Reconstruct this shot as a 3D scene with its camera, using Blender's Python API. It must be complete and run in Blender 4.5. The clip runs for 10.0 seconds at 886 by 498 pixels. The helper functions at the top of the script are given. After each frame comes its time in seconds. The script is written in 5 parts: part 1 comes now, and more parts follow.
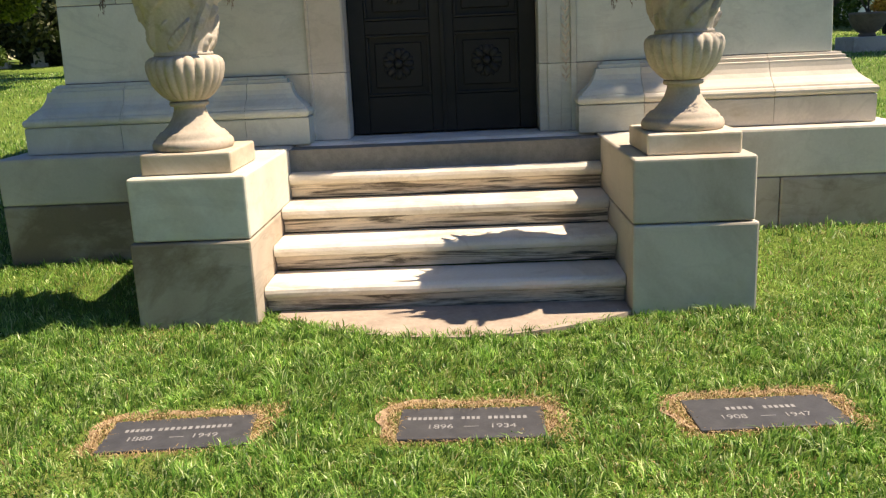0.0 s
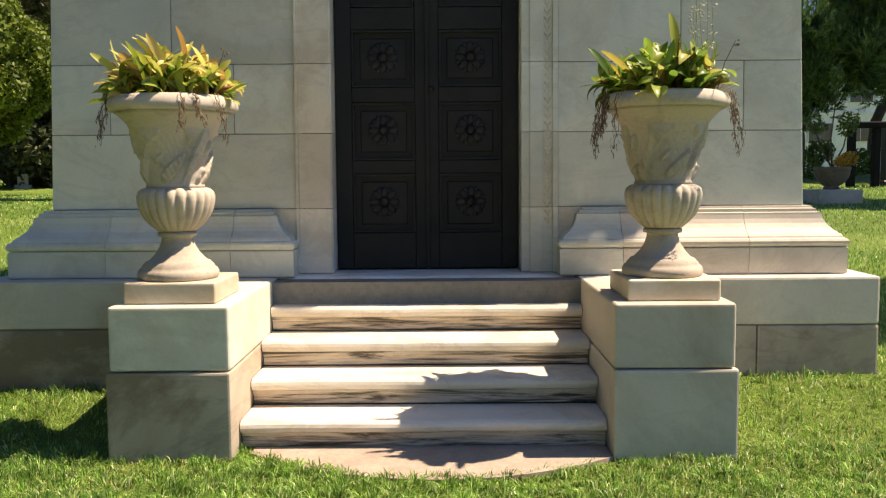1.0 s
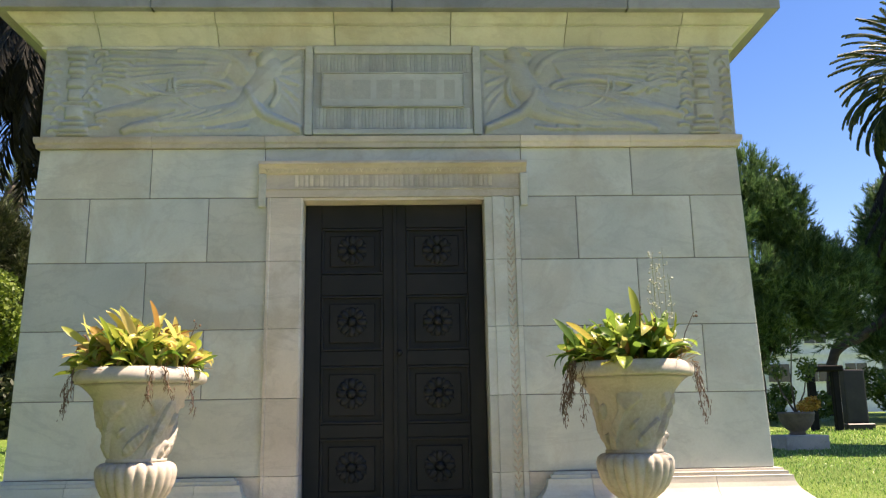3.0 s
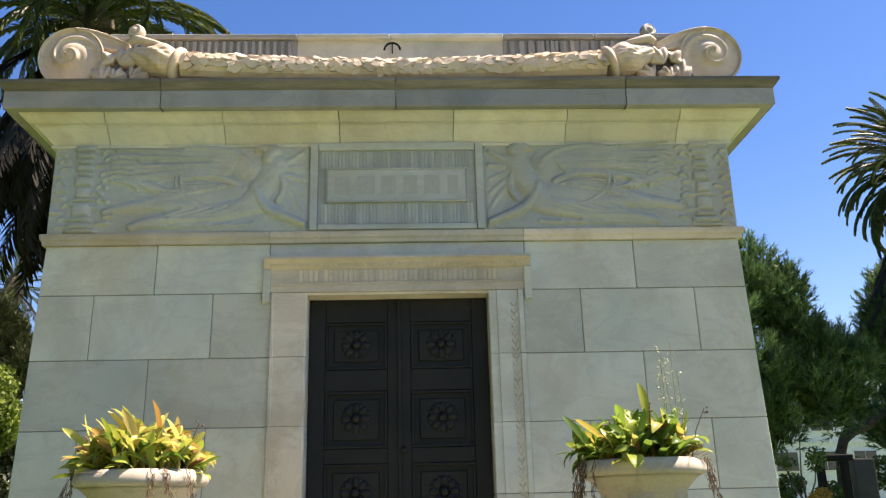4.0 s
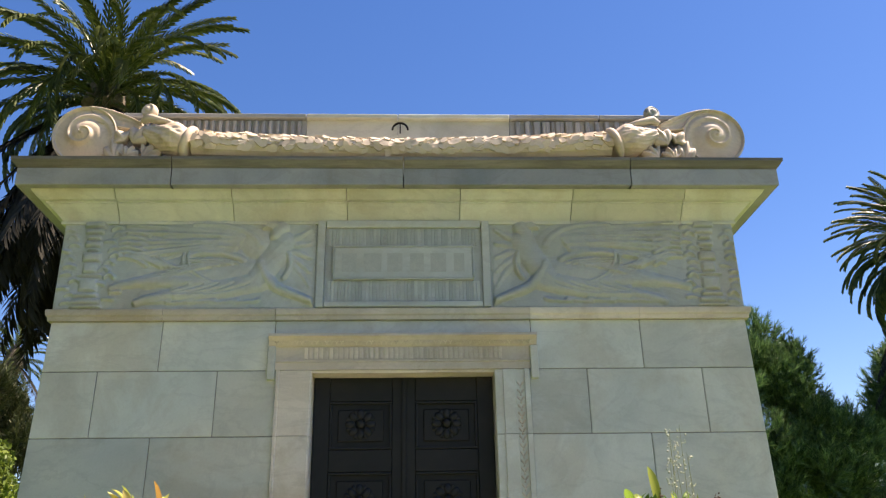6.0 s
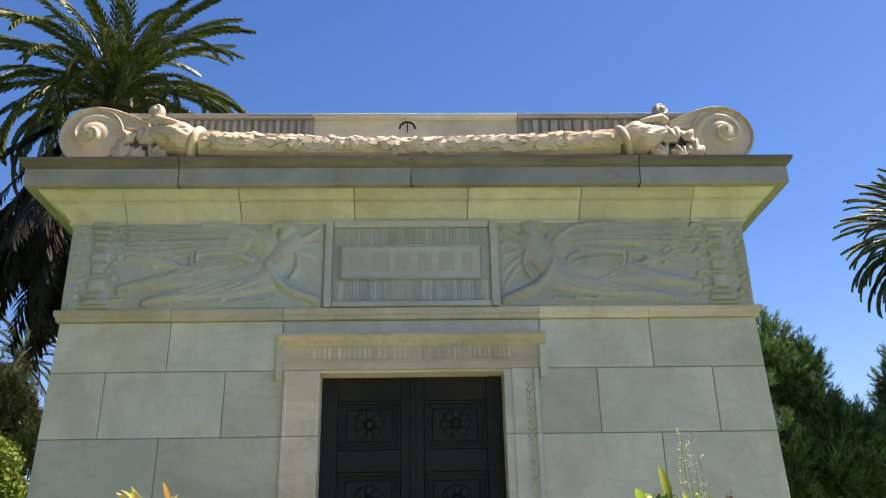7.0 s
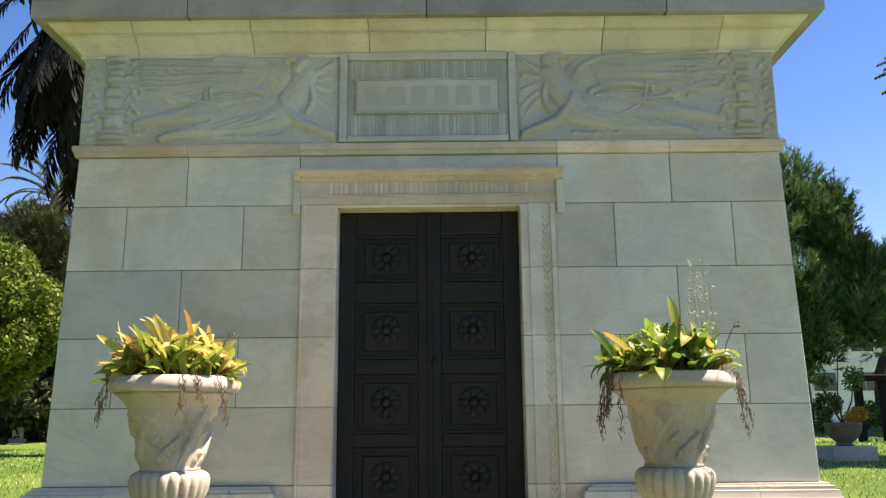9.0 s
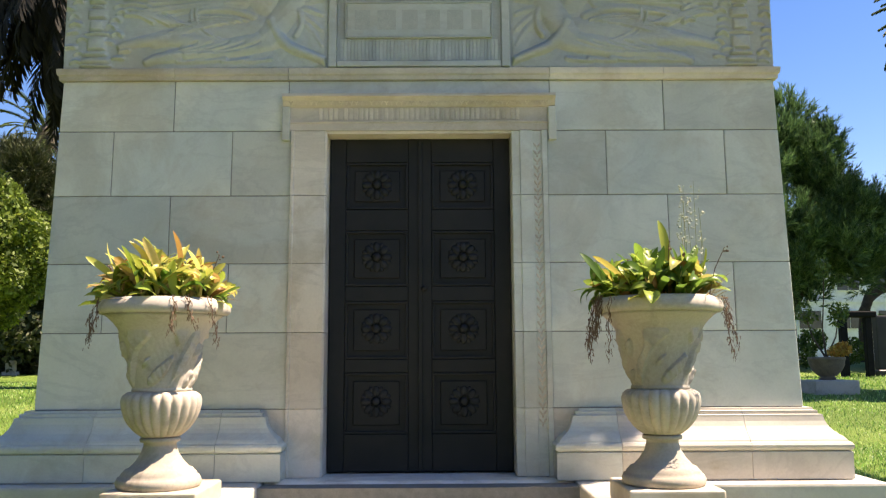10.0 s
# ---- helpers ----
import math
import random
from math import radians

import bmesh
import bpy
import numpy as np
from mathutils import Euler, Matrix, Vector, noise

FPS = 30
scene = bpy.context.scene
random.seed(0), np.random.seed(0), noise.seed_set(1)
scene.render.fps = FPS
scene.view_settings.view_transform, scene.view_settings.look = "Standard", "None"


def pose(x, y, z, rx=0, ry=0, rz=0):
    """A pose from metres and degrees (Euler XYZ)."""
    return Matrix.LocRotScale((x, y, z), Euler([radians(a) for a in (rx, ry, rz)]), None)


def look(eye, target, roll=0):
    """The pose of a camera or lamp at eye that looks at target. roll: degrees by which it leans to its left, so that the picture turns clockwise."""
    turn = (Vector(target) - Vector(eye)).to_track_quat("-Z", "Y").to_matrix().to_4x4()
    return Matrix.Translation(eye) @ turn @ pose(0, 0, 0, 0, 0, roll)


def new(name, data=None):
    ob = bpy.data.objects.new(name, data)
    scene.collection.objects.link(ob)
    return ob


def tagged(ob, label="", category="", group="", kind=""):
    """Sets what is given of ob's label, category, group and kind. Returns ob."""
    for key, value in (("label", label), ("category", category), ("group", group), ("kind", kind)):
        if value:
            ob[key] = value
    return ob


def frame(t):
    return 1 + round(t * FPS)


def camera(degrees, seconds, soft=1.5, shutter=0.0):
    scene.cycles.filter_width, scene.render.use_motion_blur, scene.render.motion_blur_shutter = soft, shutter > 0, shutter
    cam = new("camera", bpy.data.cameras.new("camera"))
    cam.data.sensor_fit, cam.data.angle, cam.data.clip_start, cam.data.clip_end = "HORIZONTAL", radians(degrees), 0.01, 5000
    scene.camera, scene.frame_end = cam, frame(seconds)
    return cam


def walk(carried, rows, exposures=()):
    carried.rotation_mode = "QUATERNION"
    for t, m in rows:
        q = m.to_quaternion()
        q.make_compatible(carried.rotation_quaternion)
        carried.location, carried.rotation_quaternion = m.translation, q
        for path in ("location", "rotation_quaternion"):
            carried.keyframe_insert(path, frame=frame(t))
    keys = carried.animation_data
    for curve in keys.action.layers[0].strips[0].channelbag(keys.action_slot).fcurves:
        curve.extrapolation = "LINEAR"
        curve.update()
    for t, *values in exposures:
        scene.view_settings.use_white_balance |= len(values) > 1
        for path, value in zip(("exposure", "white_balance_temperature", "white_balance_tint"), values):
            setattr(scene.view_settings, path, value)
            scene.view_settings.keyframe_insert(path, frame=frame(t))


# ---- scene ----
cam = camera(54.77, 10.0, soft=1.25)
# seconds, eye x, y, z, yaw, pitch, roll
ROWS = [
    (0.0, 0.193, 0.000, 1.552, 1.62, -13.75, 2.54),
    (0.5, 0.146, -0.018, 1.562, 1.17, -8.70, 1.62),
    (1.0, 0.143, -0.018, 1.585, 0.22, -4.88, 0.43),
    (1.5, 0.150, -0.023, 1.607, -0.87, -0.66, 0.00),
    (2.0, 0.138, -0.035, 1.653, -1.57, 3.68, 0.35),
    (2.5, 0.116, -0.044, 1.688, -2.05, 7.78, 0.82),
    (3.0, 0.114, -0.052, 1.750, -2.12, 11.11, 0.95),
    (4.5, 0.068, -0.058, 1.811, -2.00, 19.00, 1.50),
    (5.0, 0.070, -0.054, 1.823, -1.95, 20.48, 1.13),
    (5.5, 0.058, -0.073, 1.829, -2.08, 21.84, 0.91),
    (7.0, 0.043, -0.039, 1.833, -1.48, 21.93, 1.00),
    (7.5, 0.079, -0.025, 1.815, -0.84, 20.27, 0.82),
    (8.0, 0.052, -0.008, 1.829, -0.74, 17.20, 0.93),
    (8.5, 0.076, 0.009, 1.818, -0.29, 14.30, 0.83),
    (9.0, 0.143, 0.014, 1.777, 0.42, 11.53, 0.46),
    (9.5, 0.122, 0.040, 1.731, 0.04, 9.17, 0.43),
    (10.0, 0.144, 0.041, 1.695, -0.24, 7.42, 0.28),
]
walk(cam, [(t, pose(x, y, z, 90 + pitch, roll, yaw)) for t, x, y, z, yaw, pitch, roll in ROWS],
     exposures=[(0.0, 0.86, 8100, 17), (1.0, 0.92, 8600, 20), (1.5, 1.02, 8500, 21), (2.0, 1.13, 8200, 21), (2.5, 1.36, 8050, 21), (5.0, 1.34, 7900, 21), (7.5, 1.22, 7900, 20), (10.0, 1.36, 7900, 20)])

# ---- daylight ----
SUN_VEC = Vector((0.595, 0.035, 1.0)).normalized()
SUN_EL = math.asin(SUN_VEC.z)
SUN_AZ = math.atan2(SUN_VEC.x, SUN_VEC.y)
world = bpy.data.worlds.new("sky")
scene.world = world
world.use_nodes = True
wn = world.node_tree.nodes
sky = wn.new("ShaderNodeTexSky")
sky.sky_type = "NISHITA"
sky.sun_disc = False
sky.sun_elevation = SUN_EL
sky.sun_rotation = SUN_AZ
sky.altitude = 50.0
sky.air_density = 1.0
sky.dust_density = 0.2
sky.ozone_density = 3.0
wn["Background"].inputs["Strength"].default_value = 0.09
deep = wn.new("ShaderNodeHueSaturation")
deep.inputs["Saturation"].default_value = 1.3
deep.inputs["Hue"].default_value = 0.511
world.node_tree.links.new(sky.outputs["Color"], deep.inputs["Color"])
world.node_tree.links.new(deep.outputs["Color"], wn["Background"].inputs["Color"])
sun_data = bpy.data.lights.new("sun", "SUN")
sun_data.energy = 5.0
sun_data.angle = radians(0.55)
sun_data.color = (1.0, 0.95, 0.86)
sun = new("sun", sun_data)
sun.matrix_world = look(SUN_VEC * 60, (0, 0, 0))


# ---- materials ----
def ramp(nt, fac, stops):
    r = nt.nodes.new("ShaderNodeValToRGB")
    while len(r.color_ramp.elements) < len(stops):
        r.color_ramp.elements.new(0.5)
    for e, (p, c) in zip(r.color_ramp.elements, stops):
        e.position, e.color = p, (*c, 1.0)
    nt.links.new(fac, r.inputs["Fac"])
    return r.outputs["Color"]


def noise_tex(nt, scale, detail=6.0, rough=0.6, distort=0.0, vec=None, seed=0.0):
    n = nt.nodes.new("ShaderNodeTexNoise")
    n.noise_dimensions = "4D"
    n.inputs["Scale"].default_value = scale
    n.inputs["Detail"].default_value = detail
    n.inputs["Roughness"].default_value = rough
    n.inputs["Distortion"].default_value = distort
    n.inputs["W"].default_value = seed
    if vec is not None:
        nt.links.new(vec, n.inputs["Vector"])
    return n


def mixed(nt, a, b, fac, mode="MIX"):
    m = nt.nodes.new("ShaderNodeMix")
    m.data_type, m.blend_type = "RGBA", mode
    for sock, val in ((m.inputs[0], fac), (m.inputs[6], a), (m.inputs[7], b)):
        if isinstance(val, (int, float)):
            sock.default_value = val
        elif isinstance(val, tuple):
            sock.default_value = (*val, 1.0)
        else:
            nt.links.new(val, sock)
    return m.outputs[2]


def start(name, rough=0.6, metal=0.0, spec=0.5):
    m = bpy.data.materials.new(name)
    m.use_nodes = True
    b = m.node_tree.nodes["Principled BSDF"]
    b.inputs["Roughness"].default_value = rough
    b.inputs["Metallic"].default_value = metal
    b.inputs["Specular IOR Level"].default_value = spec
    return m, m.node_tree, b


def world_pos(nt):
    return nt.nodes.new("ShaderNodeNewGeometry").outputs["Position"]


def bump(nt, bsdf, height, strength, dist):
    bn = nt.nodes.new("ShaderNodeBump")
    bn.inputs["Strength"].default_value = strength
    bn.inputs["Distance"].default_value = dist
    nt.links.new(height, bn.inputs["Height"])
    nt.links.new(bn.outputs["Normal"], bsdf.inputs["Normal"])


def stone(name, light, dark, vein, stain=(0.2, 0.13, 0.07), stain_amount=0.0, rough=0.6, vein_amount=0.5, grain=0.25, stain_scale=1.3, stretch=(1, 1, 1), edge=(0.5, 0.6)):
    """Marble: two tones in soft clouds, thin drawn-out veins, stains with ragged edges, fine grain."""
    m, nt, b = start(name, rough, 0.0, 0.35)
    pos = world_pos(nt)
    shift = nt.nodes.new("ShaderNodeVectorMath")
    shift.operation = "MULTIPLY_ADD"
    info = nt.nodes.new("ShaderNodeObjectInfo")
    comb = nt.nodes.new("ShaderNodeCombineXYZ")
    for k in range(3):
        nt.links.new(info.outputs["Random"], comb.inputs[k])
    nt.links.new(comb.outputs[0], shift.inputs[0])
    shift.inputs[1].default_value = (17.0, 31.0, 23.0)
    nt.links.new(pos, shift.inputs[2])
    vec = shift.outputs[0]
    cloud = noise_tex(nt, 1.6, 5, 0.55, 0.6, vec)
    col = ramp(nt, cloud.outputs["Fac"], [(0.32, dark), (0.66, light)])
    # veins
    mp = nt.nodes.new("ShaderNodeMapping")
    mp.inputs["Rotation"].default_value = (0.3, 0.5, 0.9)
    mp.inputs["Scale"].default_value = (1.0, 0.6, 2.2)
    nt.links.new(vec, mp.inputs["Vector"])
    vn = noise_tex(nt, 1.1, 7, 0.62, 1.2, mp.outputs[0], 3.0)
    vfac = ramp(nt, vn.outputs["Fac"], [(0.0, (0, 0, 0)), (0.47, (0, 0, 0)), (0.5, (1, 1, 1)), (0.54, (0, 0, 0))])
    vs = nt.nodes.new("ShaderNodeMath")
    vs.operation = "MULTIPLY"
    nt.links.new(vfac, vs.inputs[0])
    vs.inputs[1].default_value = vein_amount
    col = mixed(nt, col, vein, vs.outputs[0])
    if stain_amount:
        sm = nt.nodes.new("ShaderNodeMapping")
        sm.inputs["Scale"].default_value = stretch
        nt.links.new(pos, sm.inputs["Vector"])
        st = noise_tex(nt, stain_scale, 8, 0.66, 0.9, sm.outputs[0], 7.0)
        sf = ramp(nt, st.outputs["Fac"], [(edge[0], (0, 0, 0)), (edge[1], (1, 1, 1))])
        ss = nt.nodes.new("ShaderNodeMath")
        ss.operation = "MULTIPLY"
        nt.links.new(sf, ss.inputs[0])
        ss.inputs[1].default_value = stain_amount
        col = mixed(nt, col, stain, ss.outputs[0])
    # broad cool and warm drifts
    drift = noise_tex(nt, 0.55, 4, 0.5, 0.8, pos, 9.0)
    col = mixed(nt, col, ramp(nt, drift.outputs["Fac"], [(0.3, (0.86, 0.92, 0.98)), (0.5, (1.0, 1.0, 1.0)), (0.72, (1.05, 0.98, 0.88))]), 1.0, "MULTIPLY")
    # each block a little different
    var = nt.nodes.new("ShaderNodeMapRange")
    var.inputs["To Min"].default_value, var.inputs["To Max"].default_value = 0.83, 1.07
    nt.links.new(info.outputs["Random"], var.inputs["Value"])
    gray = nt.nodes.new("ShaderNodeCombineColor")
    for k in range(3):
        nt.links.new(var.outputs[0], gray.inputs[k])
    col = mixed(nt, col, gray.outputs[0], 1.0, "MULTIPLY")
    fine = noise_tex(nt, 60, 4, 0.7, 0.0, pos, 1.0)
    spk = ramp(nt, fine.outputs["Fac"], [(0.3, (0.86, 0.85, 0.83)), (0.6, (1, 1, 1))])
    col = mixed(nt, col, spk, grain * 2, "MULTIPLY")
    nt.links.new(col, b.inputs["Base Color"])
    mid = noise_tex(nt, 9, 8, 0.65, 0.0, pos, 2.0)
    bump(nt, b, mid.outputs["Fac"], 0.35, 0.006)
    return m


def foliage(name, stops, rough=0.5, trans=0.25, per="Random Per Island", patch=0.9, low=0.72, high=1.12):
    m, nt, b = start(name, rough, 0.0, 0.3)
    if per == "object":
        fac = nt.nodes.new("ShaderNodeObjectInfo").outputs["Random"]
    else:
        fac = nt.nodes.new("ShaderNodeNewGeometry").outputs["Random Per Island"]
    col = ramp(nt, fac, stops)
    big = noise_tex(nt, patch, 3, 0.5, 0.0, world_pos(nt), 5.0)
    tone = ramp(nt, big.outputs["Fac"], [(0.3, (low, low * 1.02, low)), (0.7, (high, high * 0.97, high * 0.9))])
    col = mixed(nt, col, tone, 1.0, "MULTIPLY")
    nt.links.new(col, b.inputs["Base Color"])
    if trans:
        out = nt.nodes["Material Output"]
        tr = nt.nodes.new("ShaderNodeBsdfTranslucent")
        nt.links.new(col, tr.inputs["Color"])
        mx = nt.nodes.new("ShaderNodeMixShader")
        mx.inputs[0].default_value = trans
        nt.links.new(b.outputs[0], mx.inputs[1])
        nt.links.new(tr.outputs[0], mx.inputs[2])
        nt.links.new(mx.outputs[0], out.inputs["Surface"])
    return m


def plain(name, a, c, scale=8.0, rough=0.6, metal=0.0, relief=0.2, dist=0.004, spec=0.4):
    m, nt, b = start(name, rough, metal, spec)
    pos = world_pos(nt)
    n1 = noise_tex(nt, scale, 7, 0.62, 0.3, pos)
    n2 = noise_tex(nt, scale * 7, 4, 0.6, 0.0, pos, 4.0)
    col = ramp(nt, n1.outputs["Fac"], [(0.3, a), (0.7, c)])
    col = mixed(nt, col, ramp(nt, n2.outputs["Fac"], [(0.3, (0.8, 0.8, 0.8)), (0.65, (1.05, 1.05, 1.05))]), 0.8, "MULTIPLY")
    nt.links.new(col, b.inputs["Base Color"])
    bump(nt, b, n2.outputs["Fac"], relief, dist)
    return m


MARBLE = stone("pale_marble", (0.70, 0.71, 0.62), (0.53, 0.56, 0.5), (0.36, 0.38, 0.35), vein_amount=0.22, stain=(0.45, 0.4, 0.3), stain_amount=0.35)
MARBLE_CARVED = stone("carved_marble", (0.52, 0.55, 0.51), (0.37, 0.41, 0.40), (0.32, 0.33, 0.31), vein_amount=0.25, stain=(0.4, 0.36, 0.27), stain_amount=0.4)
MARBLE_WARM = stone("warm_marble", (0.72, 0.65, 0.54), (0.58, 0.52, 0.43), (0.45, 0.4, 0.32), vein_amount=0.3, stain=(0.42, 0.33, 0.2), stain_amount=0.4)
MARBLE_WEATHERED = stone("weathered_marble", (0.66, 0.61, 0.52), (0.55, 0.52, 0.45), (0.24, 0.21, 0.17), stain=(0.3, 0.23, 0.15), stain_amount=0.6, vein_amount=0.1, stain_scale=0.8, edge=(0.5, 0.7))
MARBLE_STEP = stone("worn_step_marble", (0.84, 0.79, 0.69), (0.74, 0.67, 0.56), (0.42, 0.34, 0.26), stain=(0.3, 0.21, 0.13), stain_amount=0.6, vein_amount=0.25, stain_scale=2.6, stretch=(0.5, 1.0, 4.0), edge=(0.56, 0.72))
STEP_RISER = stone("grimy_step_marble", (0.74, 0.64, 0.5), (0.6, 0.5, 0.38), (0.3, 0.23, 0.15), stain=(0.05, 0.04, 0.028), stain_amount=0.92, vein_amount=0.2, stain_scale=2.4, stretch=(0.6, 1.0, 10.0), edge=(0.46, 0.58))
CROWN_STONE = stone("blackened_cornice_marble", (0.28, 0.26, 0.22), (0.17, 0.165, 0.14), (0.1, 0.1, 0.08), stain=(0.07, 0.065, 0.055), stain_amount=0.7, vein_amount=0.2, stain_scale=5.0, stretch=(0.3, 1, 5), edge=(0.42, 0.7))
CAST_STONE = stone("cast_stone", (0.56, 0.5, 0.42), (0.4, 0.37, 0.32), (0.22, 0.21, 0.18), stain=(0.17, 0.155, 0.13), stain_amount=0.55, rough=0.85, vein_amount=0.0, grain=0.6, stain_scale=5.0, edge=(0.52, 0.72))
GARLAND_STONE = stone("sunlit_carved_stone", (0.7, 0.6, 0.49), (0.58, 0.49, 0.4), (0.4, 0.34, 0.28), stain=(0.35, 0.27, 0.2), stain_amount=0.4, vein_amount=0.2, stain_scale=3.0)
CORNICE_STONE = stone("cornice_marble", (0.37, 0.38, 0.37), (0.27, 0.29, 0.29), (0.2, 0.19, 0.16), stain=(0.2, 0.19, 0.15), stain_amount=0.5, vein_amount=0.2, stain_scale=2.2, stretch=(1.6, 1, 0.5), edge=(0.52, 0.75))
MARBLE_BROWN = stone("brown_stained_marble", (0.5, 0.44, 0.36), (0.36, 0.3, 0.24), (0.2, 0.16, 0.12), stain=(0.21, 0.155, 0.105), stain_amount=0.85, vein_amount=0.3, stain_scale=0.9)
JOINT = plain("mortar", (0.2, 0.19, 0.17), (0.28, 0.27, 0.24), 20, 0.9)
BRONZE = plain("dark_bronze", (0.007, 0.009, 0.009), (0.02, 0.019, 0.016), 2.2, 0.6, 0.3, 0.15, 0.002)
BRONZE_WORN = plain("worn_bronze", (0.01, 0.012, 0.013), (0.022, 0.022, 0.02), 6, 0.58, 0.35, 0.15, 0.002)
SLATE = plain("dark_granite", (0.045, 0.047, 0.052), (0.075, 0.077, 0.083), 14, 0.5, 0.0, 0.25, 0.002)
LETTER = plain("cut_lettering", (0.2, 0.2, 0.2), (0.3, 0.3, 0.29), 30, 0.8)
INCISED = plain("incised_stone", (0.38, 0.41, 0.39), (0.45, 0.47, 0.44), 20, 0.8)
CONCRETE = plain("old_concrete", (0.3, 0.24, 0.19), (0.42, 0.35, 0.28), 5, 0.9, 0.0, 0.4, 0.006)
BOUNCE_PAVING = plain("pale_bounce_paving", (0.36, 0.33, 0.29), (0.48, 0.44, 0.39), 2, 0.9, 0.0, 0.3, 0.004)
SOIL = plain("garden_soil", (0.05, 0.035, 0.022), (0.1, 0.07, 0.045), 12, 0.95, 0.0, 0.6, 0.01)
BARK = plain("bark", (0.05, 0.038, 0.03), (0.12, 0.095, 0.075), 6, 0.95, 0.0, 0.9, 0.03)
PALM_BARK = plain("palm_bark", (0.07, 0.055, 0.04), (0.16, 0.13, 0.1), 5, 0.95, 0.0, 0.9, 0.04)
WHITE_WALL = plain("white_render", (0.66, 0.68, 0.7), (0.78, 0.79, 0.8), 0.6, 0.85)
DARK_GLASS = plain("dark_window_glass", (0.03, 0.035, 0.04), (0.06, 0.065, 0.07), 1.0, 0.12)
IRON = plain("black_iron", (0.008, 0.008, 0.009), (0.016, 0.016, 0.016), 4, 0.8, 0.0, 0.2, 0.004, 0.1)
DARK_GRANITE = plain("black_granite", (0.012, 0.012, 0.013), (0.028, 0.027, 0.026), 3, 0.5)
# clay colour lowered to carry the tree shade that lies on the pot
TERRACOTTA = plain("weathered_pot_clay_shaded", (0.1, 0.08, 0.065), (0.17, 0.14, 0.11), 8, 0.85, 0.0, 0.4, 0.006)
GRASS = foliage("grass_blades", [(0.0, (0.035, 0.11, 0.022)), (0.35, (0.13, 0.3, 0.058)), (0.8, (0.29, 0.49, 0.11)), (1.0, (0.66, 0.74, 0.42))], 0.33, 0.42, patch=7.0, low=0.5, high=1.5)
STRAW = foliage("dry_grass", [(0.0, (0.26, 0.17, 0.08)), (0.6, (0.48, 0.35, 0.18)), (1.0, (0.62, 0.5, 0.3))], 0.8, 0.15)
PINE = foliage("pine_needles", [(0.0, (0.03, 0.075, 0.03)), (0.5, (0.09, 0.185, 0.07)), (1.0, (0.2, 0.33, 0.14))], 0.42, 0.3, patch=1.5, low=0.4, high=1.35)
BROAD = foliage("bright_leaves", [(0.0, (0.035, 0.07, 0.014)), (0.5, (0.075, 0.14, 0.025)), (1.0, (0.13, 0.2, 0.04))], 0.45, 0.25)
BRIGHT_LEAF = foliage("clipped_bright_leaves", [(0.0, (0.05, 0.085, 0.015)), (0.5, (0.12, 0.19, 0.03)), (1.0, (0.24, 0.31, 0.055))], 0.5, 0.3, patch=1.6, low=0.45, high=1.35)
DULL = foliage("dull_leaves", [(0.0, (0.025, 0.04, 0.018)), (0.6, (0.06, 0.08, 0.035)), (1.0, (0.12, 0.13, 0.06))], 0.55, 0.15)
PALM_LEAF = foliage("palm_leaflets", [(0.0, (0.04, 0.065, 0.022)), (0.5, (0.085, 0.125, 0.035)), (1.0, (0.2, 0.22, 0.07))], 0.38, 0.2, patch=0.8, low=0.55, high=1.35)
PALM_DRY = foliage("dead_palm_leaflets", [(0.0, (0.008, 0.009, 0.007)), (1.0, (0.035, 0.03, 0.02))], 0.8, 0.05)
YELLOW_LEAF = foliage("yellowed_strap_leaf", [(0.0, (0.2, 0.28, 0.03)), (0.3, (0.42, 0.47, 0.08)), (0.65, (0.7, 0.66, 0.2)), (0.85, (0.7, 0.54, 0.2)), (0.93, (0.4, 0.2, 0.06)), (1.0, (0.14, 0.07, 0.03))], 0.35, 0.38, "object")
GREEN_LEAF = foliage("green_strap_leaf", [(0.0, (0.07, 0.16, 0.025)), (0.4, (0.22, 0.36, 0.06)), (0.85, (0.52, 0.62, 0.13)), (0.95, (0.5, 0.4, 0.1)), (1.0, (0.3, 0.15, 0.05))], 0.35, 0.48, "object")
THATCH = plain("straw_thatch", (0.16, 0.1, 0.055), (0.55, 0.4, 0.25), 16, 0.95, 0.0, 0.8, 0.01)
YELLOW_FLOWER = foliage("orange_flowers", [(0.0, (0.45, 0.2, 0.04)), (1.0, (0.55, 0.4, 0.08))], 0.6, 0.2)
DRY_STEM = plain("dried_stem", (0.1, 0.06, 0.04), (0.26, 0.16, 0.1), 30, 0.9)
FLOWER = plain("pale_flower", (0.5, 0.5, 0.4), (0.7, 0.7, 0.55), 30, 0.8)
STALK = plain("flower_stalk", (0.25, 0.28, 0.12), (0.35, 0.36, 0.18), 30, 0.7)


# ---- mesh helpers ----
def part(name, bm, material, parent=None, label="", smooth=False):
    """Link a bmesh, or a mesh, as one object under a thing."""
    if isinstance(bm, bmesh.types.BMesh):
        me = bpy.data.meshes.new(name)
        bm.normal_update()
        bm.to_mesh(me)
        bm.free()
    else:
        me = bm
    if material is not None and not me.materials:
        me.materials.append(material)
    if smooth:
        me.polygons.foreach_set("use_smooth", [True] * len(me.polygons))
    ob = new(name, me)
    if parent is not None:
        ob.parent = parent
    if label:
        ob["label"] = label
    return ob


def thing(name, label, category, group="", kind="", at=(0, 0, 0)):
    ob = tagged(new(name), label, category, group, kind)
    ob.location = at
    return ob


